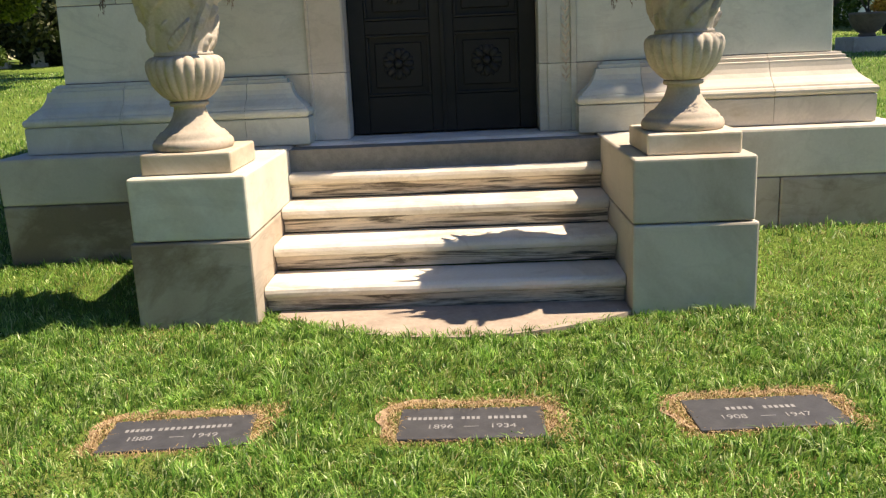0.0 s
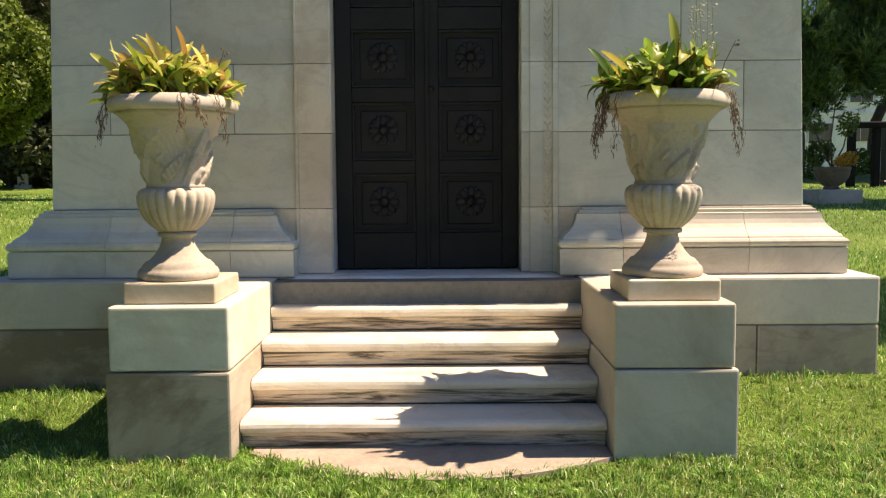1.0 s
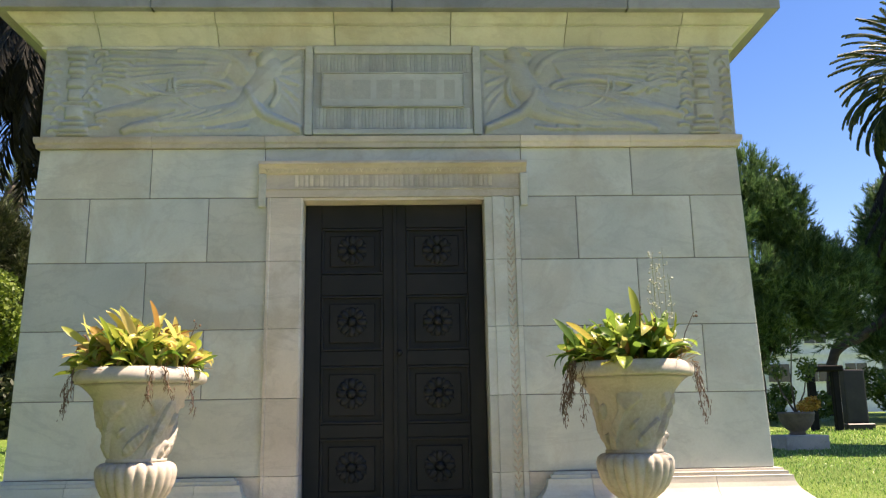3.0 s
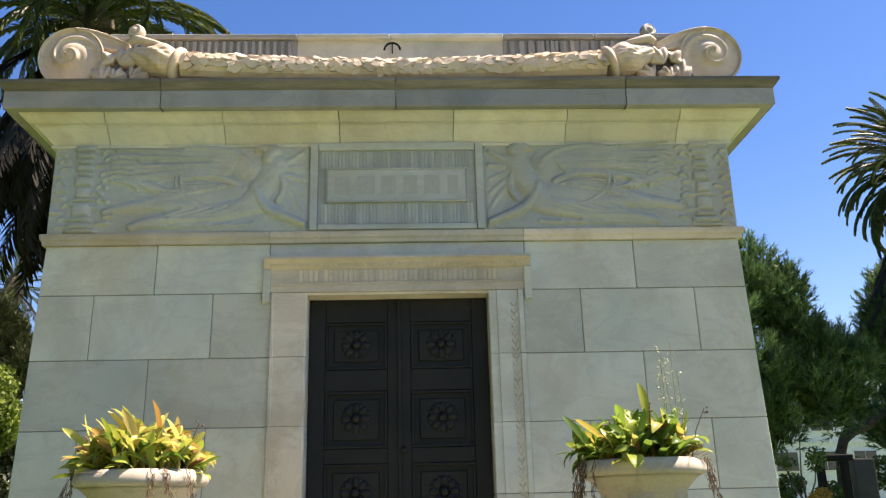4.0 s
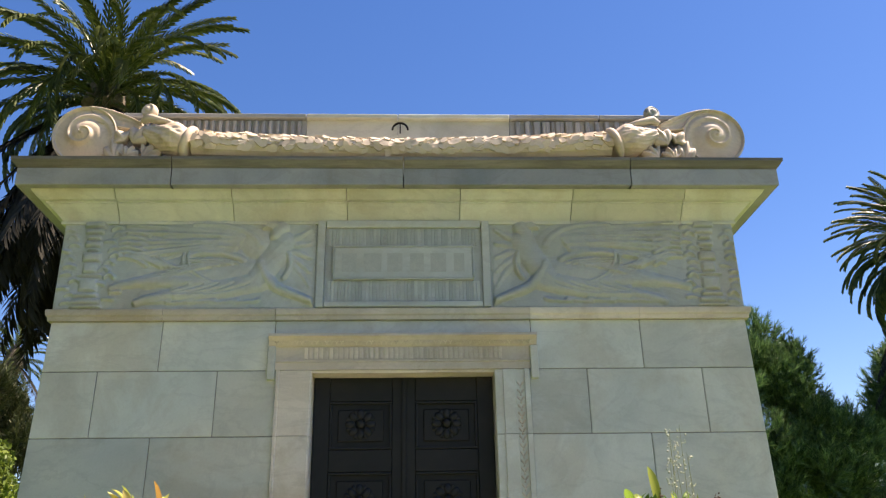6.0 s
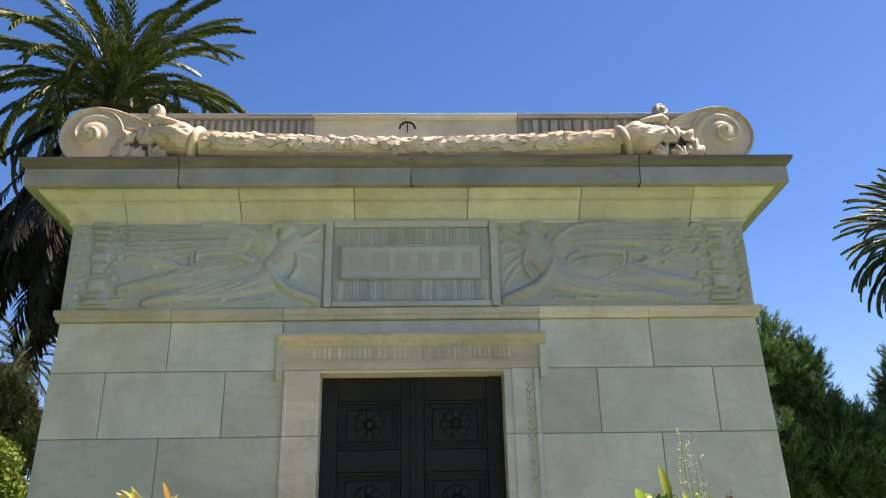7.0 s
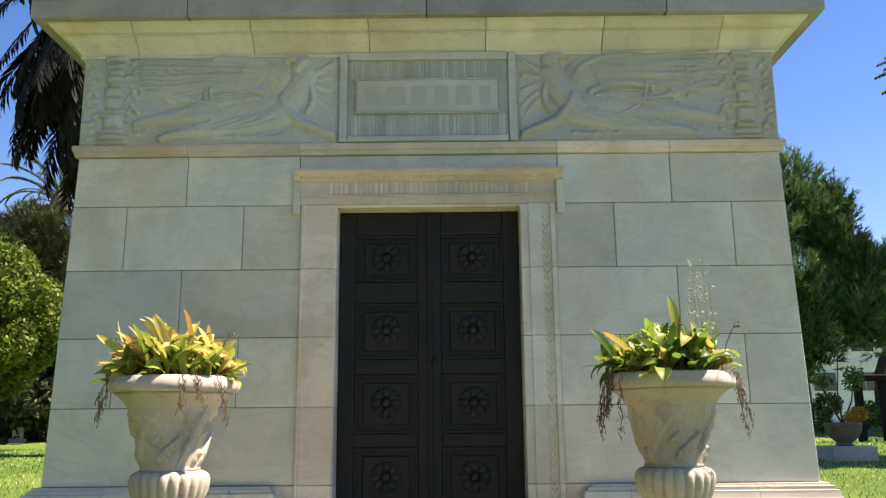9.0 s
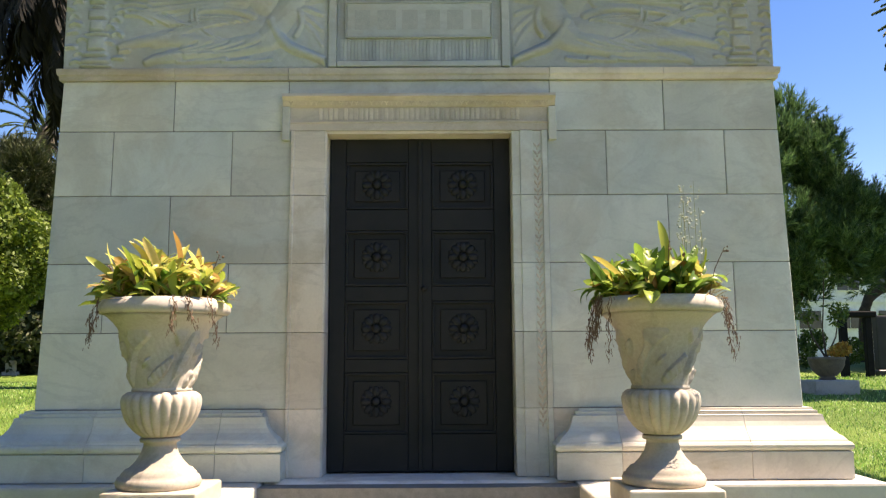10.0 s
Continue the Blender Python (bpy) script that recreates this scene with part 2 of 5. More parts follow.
def box(x0, x1, y0, y1, z0, z1, bev=0.0, seg=2, bm=None):
    made = bm if bm is not None else bmesh.new()
    g = bmesh.ops.create_cube(made, size=1.0, matrix=Matrix.Translation(((x0 + x1) / 2, (y0 + y1) / 2, (z0 + z1) / 2)) @ Matrix.Diagonal((x1 - x0, y1 - y0, z1 - z0, 1)))
    if bev:
        es = list({e for v in g["verts"] for e in v.link_edges})
        bmesh.ops.bevel(made, geom=es, offset=bev, segments=seg, profile=0.6, affect="EDGES")
    return made


def lathe(profile, segs=48, wave=None, bm=None):
    """Turn a list of (radius, z) round the z axis. wave(angle, radius, z) may alter the radius."""
    made = bm if bm is not None else bmesh.new()
    rings = []
    for r, z in profile:
        ring = []
        for k in range(segs):
            a = 2 * math.pi * k / segs
            rr = wave(a, r, z) if wave else r
            ring.append(made.verts.new((rr * math.cos(a), rr * math.sin(a), z)))
        rings.append(ring)
    for a, b in zip(rings, rings[1:]):
        for k in range(segs):
            made.faces.new((a[k], a[(k + 1) % segs], b[(k + 1) % segs], b[k]))
    made.faces.new(list(reversed(rings[0])))
    made.faces.new(rings[-1])
    return made


def tube(points, radii, sides=8, bm=None):
    """A tapered tube along points."""
    made = bm if bm is not None else bmesh.new()
    pts = [Vector(p) for p in points]
    rings = []
    for i, p in enumerate(pts):
        d = (pts[min(i + 1, len(pts) - 1)] - pts[max(i - 1, 0)]).normalized()
        u = d.cross(Vector((0.13, 0.21, 0.97)))
        u = (u if u.length > 0.05 else d.cross(Vector((1, 0, 0)))).normalized()
        w = d.cross(u)
        rings.append([made.verts.new(p + radii[i] * (math.cos(2 * math.pi * k / sides) * u + math.sin(2 * math.pi * k / sides) * w)) for k in range(sides)])
    for a, b in zip(rings, rings[1:]):
        for k in range(sides):
            made.faces.new((a[k], a[(k + 1) % sides], b[(k + 1) % sides], b[k]))
    made.faces.new(list(reversed(rings[0])))
    made.faces.new(rings[-1])
    return made


def raw_mesh(name, verts, faces):
    """A mesh from numpy arrays: verts (n, 3), faces (m, k)."""
    me = bpy.data.meshes.new(name)
    verts, faces = np.asarray(verts, np.float32), np.asarray(faces, np.int32)
    me.vertices.add(len(verts))
    me.vertices.foreach_set("co", verts.ravel())
    k = faces.shape[1]
    me.loops.add(faces.size)
    me.loops.foreach_set("vertex_index", faces.ravel())
    me.polygons.add(len(faces))
    me.polygons.foreach_set("loop_start", np.arange(0, faces.size, k, dtype=np.int32))
    me.update(calc_edges=True)
    return me


def moulding(profile, xa, xb, wall_y, back, inner=False, outer=False):
    """A length of moulding: profile of (projection, z) from the wall plane; inner and outer ends are mitred returns."""
    bm = bmesh.new()
    deep = max(o for o, z in profile)
    rows = []
    for o, z in profile:
        x0 = xa + (deep - o) if inner else xa
        x1 = xb - (deep - o) if outer else xb
        rows.append([bm.verts.new(p) for p in ((x0, wall_y - o, z), (x1, wall_y - o, z), (x1, back, z), (x0, back, z))])
    for a, b in zip(rows, rows[1:]):
        for k in range(4):
            bm.faces.new((a[k], a[(k + 1) % 4], b[(k + 1) % 4], b[k]))
    bm.faces.new(list(reversed(rows[0])))
    bm.faces.new(rows[-1])
    return bm


def flipped(bm):
    bmesh.ops.transform(bm, matrix=Matrix.Diagonal((-1, 1, 1, 1)), verts=bm.verts)
    bmesh.ops.reverse_faces(bm, faces=bm.faces)
    return bm


def smoothstep(a, b, t):
    u = np.clip((t - a) / (b - a), 0, 1)
    return u * u * (3 - 2 * u)


def ground_z(x, y):
    """Height of the lawn: level before the steps, rising gently behind."""
    x, y = np.asarray(x, float), np.asarray(y, float)
    rise = smoothstep(4.75, 6.0, y) * (0.155 + 0.014 * np.clip(x, -4, 4))
    slope = 0.05 * np.clip(np.minimum(y, 34) - 6.0, 0, None)
    lump = 0.012 * np.sin(1.7 * x + 0.6 * y) * np.cos(1.3 * y - 0.5 * x) * smoothstep(-2, 2, y)
    return rise + slope + lump


# ---- ground ----
def axis_steps(inner, fine, outer, grow=1.22):
    pts, p, d = [0.0], 0.0, fine
    while p < outer:
        p += d
        pts.append(p)
        if p > inner:
            d *= grow
    return np.array(pts)


def lawn_sheet():
    half = axis_steps(8.0, 0.25, 600.0)
    xs = np.concatenate([-half[:0:-1], half])
    ys = np.concatenate([-half[:0:-1], half]) + 5.0
    gx, gy = np.meshgrid(xs, ys, indexing="ij")
    v = np.stack([gx, gy, ground_z(gx, gy) - 0.004], -1).reshape(-1, 3)
    n, m = len(xs), len(ys)
    i, j = np.meshgrid(np.arange(n - 1), np.arange(m - 1), indexing="ij")
    a = (i * m + j).ravel()
    return raw_mesh("ground", v, np.stack([a, a + m, a + m + 1, a + 1], 1))


def lawn_material():
    m, nt, b = start("lawn", 0.8, 0.0, 0.2)
    pos = world_pos(nt)
    big = noise_tex(nt, 0.35, 5, 0.6, 0.4, pos)
    col = ramp(nt, big.outputs["Fac"], [(0.3, (0.1, 0.17, 0.03)), (0.5, (0.16, 0.25, 0.045)), (0.68, (0.28, 0.34, 0.1))])
    fine = noise_tex(nt, 45, 5, 0.75, 0.0, pos, 2.0)
    col = mixed(nt, col, ramp(nt, fine.outputs["Fac"], [(0.35, (0.35, 0.38, 0.3)), (0.62, (1.1, 1.1, 1.0))]), 1.0, "MULTIPLY")
    nt.links.new(col, b.inputs["Base Color"])
    bump(nt, b, fine.outputs["Fac"], 1.0, 0.03)
    return m


LAWN = lawn_material()
ground = tagged(part("ground", lawn_sheet(), LAWN, smooth=True), "gently rising green cemetery lawn", "lawn", kind="structure")

# unseen strip behind the viewpoint, added to throw neutral light on the facade
tagged(part("road", box(-70, 70, -7.5, -1.6, -0.1, 0.012, 0.02, 1), BOUNCE_PAVING), "unseen pale concrete strip, added to bounce light onto the facade", "road", kind="structure")

# ---- mausoleum ----
RISER, TREAD, STEP_Y, STEP_W = 0.175, 0.311, 4.833, 1.066
FLOOR_Z = 5 * RISER
WALL_Y, BATTER, HALF = 6.254, 0.024, 2.748
BACK_Y = 11.6
GAP = 0.003


def wall_y(z):
    return WALL_Y + BATTER * (z - 1.5)


def wall_half(z):
    return HALF - BATTER * (z - 1.355)


mausoleum = thing("mausoleum", "small pale marble mausoleum with battered walls and bronze doors", "mausoleum")


def course_block(x0, x1, z0, z1, depth=0.3, end=0):
    """A wall stone that leans with the batter; end: -1 or 1 where it makes the wall's corner."""
    bm = bmesh.new()
    vs = []
    for z in (z0 + GAP, z1 - GAP):
        a = -wall_half(z) if end < 0 else x0 + GAP
        c = wall_half(z) if end > 0 else x1 - GAP
        vs += [bm.verts.new(p) for p in ((a, wall_y(z), z), (c, wall_y(z), z), (c, wall_y(z) + depth, z), (a, wall_y(z) + depth, z))]
    for f in ((3, 2, 1, 0), (4, 5, 6, 7), (0, 1, 5, 4), (1, 2, 6, 5), (2, 3, 7, 6), (3, 0, 4, 7)):
        bm.faces.new([vs[k] for k in f])
    bmesh.ops.bevel(bm, geom=list(bm.edges), offset=0.004, segments=1, affect="EDGES")
    return bm


def body_core():
    """The mass behind the facing stones, which shows as mortar in the joints; the doorway is left open."""
    bm = bmesh.new()

    def mass(xa, xb, z0, z1, y0, y1, la, lb):
        vs = []
        for z in (z0, z1):
            a = -wall_half(z) + 0.006 if la else xa
            c = wall_half(z) - 0.006 if lb else xb
            front = wall_y(z) + y0
            vs += [bm.verts.new(p) for p in ((a, front, z), (c, front, z), (c, y1, z), (a, y1, z))]
        for f in ((3, 2, 1, 0), (4, 5, 6, 7), (0, 1, 5, 4), (1, 2, 6, 5), (2, 3, 7, 6), (3, 0, 4, 7)):
            bm.faces.new([vs[k] for k in f])

    mass(0, -0.9, FLOOR_Z, 3.45, 0.008, BACK_Y, True, False)
    mass(0.9, 0, FLOOR_Z, 3.45, 0.008, BACK_Y, False, True)
    mass(0, 0, 3.45, 4.9, 0.008, BACK_Y, True, True)
    box(-0.9, 0.9, 6.62, BACK_Y, FLOOR_Z, 3.45, bm=bm)
    return bm


wall = part("wall", body_core(), JOINT, mausoleum, "wall of large pale marble blocks with fine joints")
COURSES = [
    (1.355, 1.900, [0.955, 1.845]),
    (1.900, 2.404, [0.955, 1.40, 2.305]),
    (2.404, 2.912, [0.955, 1.845]),
    (2.912, 3.407, [0.955, 1.40, 2.29]),
    (3.407, 3.800, [0.985, 1.845]),
]
for z0, z1, xs in COURSES:
    cuts = xs + [None]
    for k, xa in enumerate(xs):
        last = cuts[k + 1] is None
        part("stone_block", course_block(xa, cuts[k + 1] or 0, z0, z1, end=1 if last else 0), MARBLE, wall)
        part("stone_block", course_block(-(cuts[k + 1] or 0), -xa, z0, z1, end=-1 if last else 0), MARBLE, wall)
part("stone_block", course_block(-0.985, 0.985, 3.676, 3.800), MARBLE, wall, "bluish grey stone over the doorway")
for s in (-1, 1):
    bm = course_block(0.955, 1.4, FLOOR_Z + 0.002, 1.355)
    part("stone_block", bm if s > 0 else flipped(bm), MARBLE_WARM, wall)
# side walls in courses
for s in (-1, 1):
    for z0, z1, xs in COURSES:
        for k in range(5):
            ya, yb = wall_y(z0) + 0.31 + k * 1.0, wall_y(z0) + 0.31 + (k + 1) * 1.0
            h = wall_half((z0 + z1) / 2)
            bm = box(h - 0.3, h, ya + GAP, min(yb, BACK_Y - 0.02) - GAP, z0 + GAP, z1 - GAP, 0.004, 1)
            part("stone_block", bm if s > 0 else flipped(bm), MARBLE, wall)

# plinth: two courses of large blocks
PL_Y, PL_H = 5.861, 3.141
plinth = part("plinth", box(-PL_H + 0.02, PL_H - 0.02, PL_Y + 0.02, BACK_Y + 0.3, -0.3, FLOOR_Z - 0.02), JOINT, mausoleum, "two-course marble plinth stained brown near the lawn")
for s in (-1, 1):
    for xa, xb, z0, z1 in ((1.07, PL_H, 0.537, FLOOR_Z), (1.07, 2.294, -0.3, 0.537), (2.294, PL_H, -0.3, 0.537)):
        if s < 0 and z1 < 0.6:
            xa, xb = (1.07, PL_H) if xa < 2 else (None, None)
        if xa is None:
            continue
        bm = box(xa + GAP, xb - (0 if xb > 3 else GAP), PL_Y, PL_Y + 0.6, z0 + GAP, z1 - GAP, 0.018 if xb > 3 else 0.006, 2)
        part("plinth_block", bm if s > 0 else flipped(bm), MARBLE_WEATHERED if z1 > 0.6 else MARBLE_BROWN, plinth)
    for k in range(4):
        for z0, z1 in ((0.537, FLOOR_Z), (-0.3, 0.537)):
            bm = box(PL_H - 0.6, PL_H, PL_Y + 0.61 + k * 1.3, PL_Y + 0.6 + (k + 1) * 1.3, z0 + GAP, z1 - GAP, 0.01, 1)
            part("plinth_block", bm if s > 0 else flipped(bm), MARBLE_WEATHERED, plinth)

# base moulding on each side of the door, in three stones
LOW = [(0.228, FLOOR_Z + 0.002), (0.232, FLOOR_Z + 0.008), (0.232, 1.06), (0.226, 1.066)]
CYMA = [(0.215, 1.068), (0.232, 1.075), (0.24, 1.092), (0.24, 1.108), (0.23, 1.124), (0.212, 1.13), (0.207, 1.142), (0.195, 1.156), (0.17, 1.175),
        (0.142, 1.2), (0.12, 1.23), (0.105, 1.262), (0.098, 1.29), (0.096, 1.305), (0.072, 1.309), (0.072, 1.332), (0.05, 1.336), (0.046, 1.352)]
base = part("base_moulding", box(-2.7, -1.16, 6.2, 6.3, FLOOR_Z, 1.33), JOINT, mausoleum, "moulded marble base course")
part("backing", box(1.16, 2.7, 6.2, 6.3, FLOOR_Z, 1.33), JOINT, base)
for s in (-1, 1):
    for prof in (LOW, CYMA):
        deep = max(o for o, z in prof)
        cuts = [1.178 - deep, 1.395, 2.285, HALF + deep]
        for k in range(3):
            last = k == 2
            bm = moulding(prof, cuts[k] + (GAP / 2 if k else 0), cuts[k + 1] - (0 if last else GAP / 2), WALL_Y, BACK_Y if last else WALL_Y + 0.05, k == 0, last)
            part("moulded_stone", bm if s > 0 else flipped(bm), MARBLE_WARM if s > 0 and k > 0 else MARBLE, base)

# door surround
surround = part("door_surround", box(-0.95, -0.72, wall_y(2) + 0.1, 6.6, FLOOR_Z, 3.38), JOINT, mausoleum, "moulded marble door surround with a carved leaf band")
part("backing", box(0.72, 0.95, wall_y(2) + 0.1, 6.6, FLOOR_Z, 3.38), JOINT, surround)


def jamb_stone(z0, z1, edge, carved_side=True):
    """A jamb stone with two flat bands, a sunk ornament band and an outer fillet; edge: the outer x."""
    bm = bmesh.new()
    sec = [(0.69, 0.42), (0.69, 0.012), (0.695, 0.006), (0.752, 0.006), (0.754, -0.006), (0.845, -0.006), (0.848, 0.006), (0.915, 0.006), (0.918, -0.014), (edge, -0.014), (edge, 0.3)]
    if not carved_side:
        sec = [(0.69, 0.42), (0.69, 0.012), (0.704, -0.002), (0.93, -0.002), (0.936, -0.012), (edge, -0.012), (edge, 0.3)]
    rows = []
    for z in (z0 + GAP * 0.7, z1 - GAP * 0.7):
        rows.append([bm.verts.new((x, wall_y(z) - 0.012 + d, z)) for x, d in sec])
    n = len(sec)
    for k in range(n):
        bm.faces.new((rows[0][k], rows[0][(k + 1) % n], rows[1][(k + 1) % n], rows[1][k]))
    bm.faces.new(list(reversed(rows[0])))
    bm.faces.new(rows[1])
    bmesh.ops.recalc_face_normals(bm, faces=bm.faces)
    return bm


def leaf_bead():
    """One carved leaf pair of the ornament band."""
    bm = bmesh.new()
    for sx in (-1, 1):
        bmesh.ops.create_uvsphere(bm, u_segments=6, v_segments=4, radius=1.0,
                                  matrix=Matrix.Translation((sx * 0.014, 0, 0.012)) @ pose(0, 0, 0, 0, sx * 35, 0) @ Matrix.Diagonal((0.01, 0.009, 0.022, 1)))
    bmesh.ops.create_uvsphere(bm, u_segments=6, v_segments=4, radius=1.0, matrix=Matrix.Translation((0, 0, -0.016)) @ Matrix.Diagonal((0.009, 0.008, 0.012, 1)))
    me = bpy.data.meshes.new("carved_leaf")
    bm.to_mesh(me)
    bm.free()
    return me


BEAD = leaf_bead()
for s in (-1, 1):
    zs = [FLOOR_Z + 0.003, 1.355, 1.900, 2.404, 2.912, 3.405]
    for z0, z1 in zip(zs, zs[1:]):
        bm = jamb_stone(z0, z1, 0.955, s > 0)
        part("jamb_stone", bm if s > 0 else flipped(bm), MARBLE if s > 0 else MARBLE_WARM, surround)
    if s > 0:
        z = 1.25
        while z < 3.3:
            leaf = part("carved_leaf", BEAD, MARBLE_WARM, surround)
            leaf.location = (s * 0.882, wall_y(z) - 0.005, z)
            z += 0.058

# lintel with ears, crowned by a small cornice
LINTEL = [(0.0, 3.405), (0.018, 3.408), (0.018, 3.462), (0.026, 3.466), (0.026, 3.478), (0.012, 3.482), (0.012, 3.585), (0.03, 3.592), (0.036, 3.6), (0.05, 3.625), (0.072, 3.645), (0.085, 3.652), (0.085, 3.674), (0.0, 3.676)]
part("lintel", moulding(LINTEL, -1.02, 1.02, wall_y(3.5), wall_y(3.5) + 0.42, False, False), MARBLE_WARM, surround, "warm marble lintel with a moulded crown")
for s in (-1, 1):
    part("lintel_ear", box(s * 0.998 - 0.03, s * 0.998 + 0.03, wall_y(3.4) - 0.034, wall_y(3.4) + 0.1, 3.33, 3.588, 0.006, 1), MARBLE, surround)
part("soffit_stone", box(-0.69, 0.69, wall_y(3.4) + 0.0, 6.6, 3.385, 3.404), MARBLE_WARM, surround)

bm = box(-0.013, 0.013, -0.006, 0.01, 3.488, 3.58, 0.005, 2)
TONGUE = bpy.data.meshes.new("flute")
bm.to_mesh(TONGUE)
bm.free()
for k in range(40):
    tongue = part("flute", TONGUE, MARBLE_WARM, surround)
    tongue.location = (-0.74 + 1.48 * k / 39, wall_y(3.5) - 0.012, 0)
for k in range(52):
    leaf = part("carved_leaf", BEAD, MARBLE_WARM, surround)
    leaf.matrix_basis = pose(-0.96 + 1.92 * k / 51, wall_y(3.6) - 0.045, 3.612) @ Matrix.Diagonal((0.7, 1.0, 0.6, 1))

# string course
STRING = [(0.0, 3.8), (0.028, 3.802), (0.03, 3.83), (0.042, 3.842), (0.046, 3.868), (0.046, 3.886), (0.03, 3.893), (0.0, 3.893)]
string_course = part("string_course", box(-2.6, 2.6, 6.4, 6.5, 3.81, 3.88), JOINT, mausoleum, "thin moulded marble string course")
cuts = [0.985, 1.845, wall_half(3.85) + 0.046]
part("string_stone", moulding(STRING, -0.983, 0.983, wall_y(3.85), 6.5), MARBLE_WARM, string_course)
for s in (-1, 1):
    for k in range(2):
        bm = moulding(STRING, cuts[k] + GAP / 2, cuts[k + 1] - GAP / 2, wall_y(3.85), BACK_Y if k else 6.5, False, k == 1)
        part("string_stone", bm if s > 0 else flipped(bm), MARBLE_WARM, string_course)

# frieze: a carved panel on each side of the tablet
FR_Y, FR_H, FR_Z0, FR_Z1 = 6.29, 2.69, 3.893, 4.64
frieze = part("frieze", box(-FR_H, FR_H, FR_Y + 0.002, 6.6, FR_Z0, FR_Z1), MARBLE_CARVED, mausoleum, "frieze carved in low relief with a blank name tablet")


def stroke_height(u, w, pts, radius, high, taper=0.3):
    """Height of a rounded ridge that follows a bent line of points, over the grid u, w."""
    p0, p1, p2 = (np.array(p, float) for p in pts)
    best = np.zeros_like(u)
    prev = None
    for k in range(15):
        t = k / 14
        q = (1 - t) ** 2 * p0 + 2 * t * (1 - t) * p1 + t * t * p2
        if prev is not None:
            d = q - prev
            tt = np.clip(((u - prev[0]) * d[0] + (w - prev[1]) * d[1]) / max(d @ d, 1e-9), 0, 1)
            dist = np.hypot(u - prev[0] - tt * d[0], w - prev[1] - tt * d[1])
            r = radius * (1 - taper * t)
            best = np.maximum(best, high * np.sqrt(np.clip(1 - (dist / r) ** 2, 0, 1)))
        prev = q
    return best


def relief_panel(sign):
    """Low relief of a wing, streaming drapery and a stacked candelabrum, all as plain flowing shapes."""
    nu, nw = 430, 150
    width, high = FR_H - 0.70, FR_Z1 - FR_Z0
    us, ws = np.linspace(0, width, nu), np.linspace(0, high, nw)
    u, w = np.meshgrid(us, ws, indexing="ij")
    rng = np.random.RandomState(11 if sign > 0 else 12)
    off = 0.0 if sign > 0 else 0.03
    h = np.zeros_like(u)

    def put(p0, p1, p2, r, hh, tp=0.3):
        nonlocal h
        q = stroke_height(u, w, (p0, p1, p2), r, 1.0, tp)
        h = np.maximum(h, hh * q ** 1.25)

    def crease(p0, p1, p2, r, deep, tp=0.3):
        nonlocal h
        h = h - deep * stroke_height(u, w, (p0, p1, p2), r, 1.0, tp) ** 2

    # background swells, so that the ground of the carving is never flat
    h += 0.006 * (1 + np.sin(4.1 * u + 2.0 * np.sin(5.2 * w) + sign) * np.sin(7.3 * w + 1.4 * u))
    # the broad wing, with long feathers that spread outwards
    put((0.46, 0.53), (0.62, 0.72), (1.15, 0.62), 0.12, 0.028, 0.35)
    put((0.44, 0.52), (0.52, 0.72), (0.97, 0.70), 0.045, 0.040, 0.5)
    for k in range(9):
        f = k / 8
        e = 0.02 * rng.randn()
        put((0.55 + 0.1 * f, 0.62 - 0.14 * f), (0.95, 0.66 - 0.17 * f + e), (1.5 - 0.1 * f, 0.69 - 0.3 * f + e), 0.030, 0.027 + 0.010 * rng.rand(), 0.55)
        crease((0.75 + 0.05 * f, 0.63 - 0.15 * f), (1.0, 0.635 - 0.17 * f), (1.4 - 0.1 * f, 0.65 - 0.29 * f), 0.009, 0.010)
    # feathered ends near the candelabrum
    for k in range(6):
        put((1.32, 0.36 + 0.05 * k), (1.43, 0.44 + 0.045 * k), (1.54, 0.42 + 0.042 * k), 0.021, 0.034, 0.4)
    # a smaller wing towards the tablet
    for k in range(5):
        put((0.22, 0.56 - 0.04 * k), (0.12, 0.60 - 0.07 * k), (0.04, 0.66 - 0.12 * k), 0.034, 0.018 + 0.008 * rng.rand(), 0.4)
    # rounded mass at the head of the sweep
    put((0.25 + off, 0.67), (0.27 + off, 0.65), (0.28 + off, 0.60), 0.070, 0.052, 0.1)
    for k in range(6):
        a = 0.4 + 0.5 * k
        put((0.29 + off + 0.03 * math.cos(a), 0.66 + 0.03 * math.sin(a)), (0.31 + off + 0.05 * math.cos(a), 0.67 + 0.05 * math.sin(a)), (0.33 + off + 0.06 * math.cos(a), 0.65 + 0.06 * math.sin(a)), 0.020, 0.048, 0.3)
    # trunk of the sweep and the long forms behind it
    put((0.26, 0.55), (0.31, 0.42), (0.44, 0.26), 0.105, 0.050, 0.05)
    put((0.40, 0.24), (0.70, 0.15), (1.06, 0.13), 0.100, 0.044, 0.3)
    put((1.00, 0.13), (1.18, 0.12), (1.36, 0.05), 0.055, 0.038, 0.4)
    put((0.85, 0.20), (1.3, 0.27), (1.56, 0.17), 0.075, 0.038, 0.55)
    # the reaching limb
    put((0.42, 0.36), (0.36, 0.18), (0.20, 0.13), 0.050, 0.060, 0.15)
    put((0.22, 0.14), (0.12, 0.10), (0.01, 0.05), 0.042, 0.056, 0.25)
    put((0.22, 0.46), (0.16, 0.36), (0.24, 0.25), 0.030, 0.040, 0.2)
    # a twisted scarf and its folds
    put((0.56, 0.40), (0.74, 0.50), (0.99, 0.44), 0.034, 0.036, 0.2)
    put((0.52, 0.30), (0.9, 0.30), (1.3, 0.22), 0.11, 0.030, 0.4)
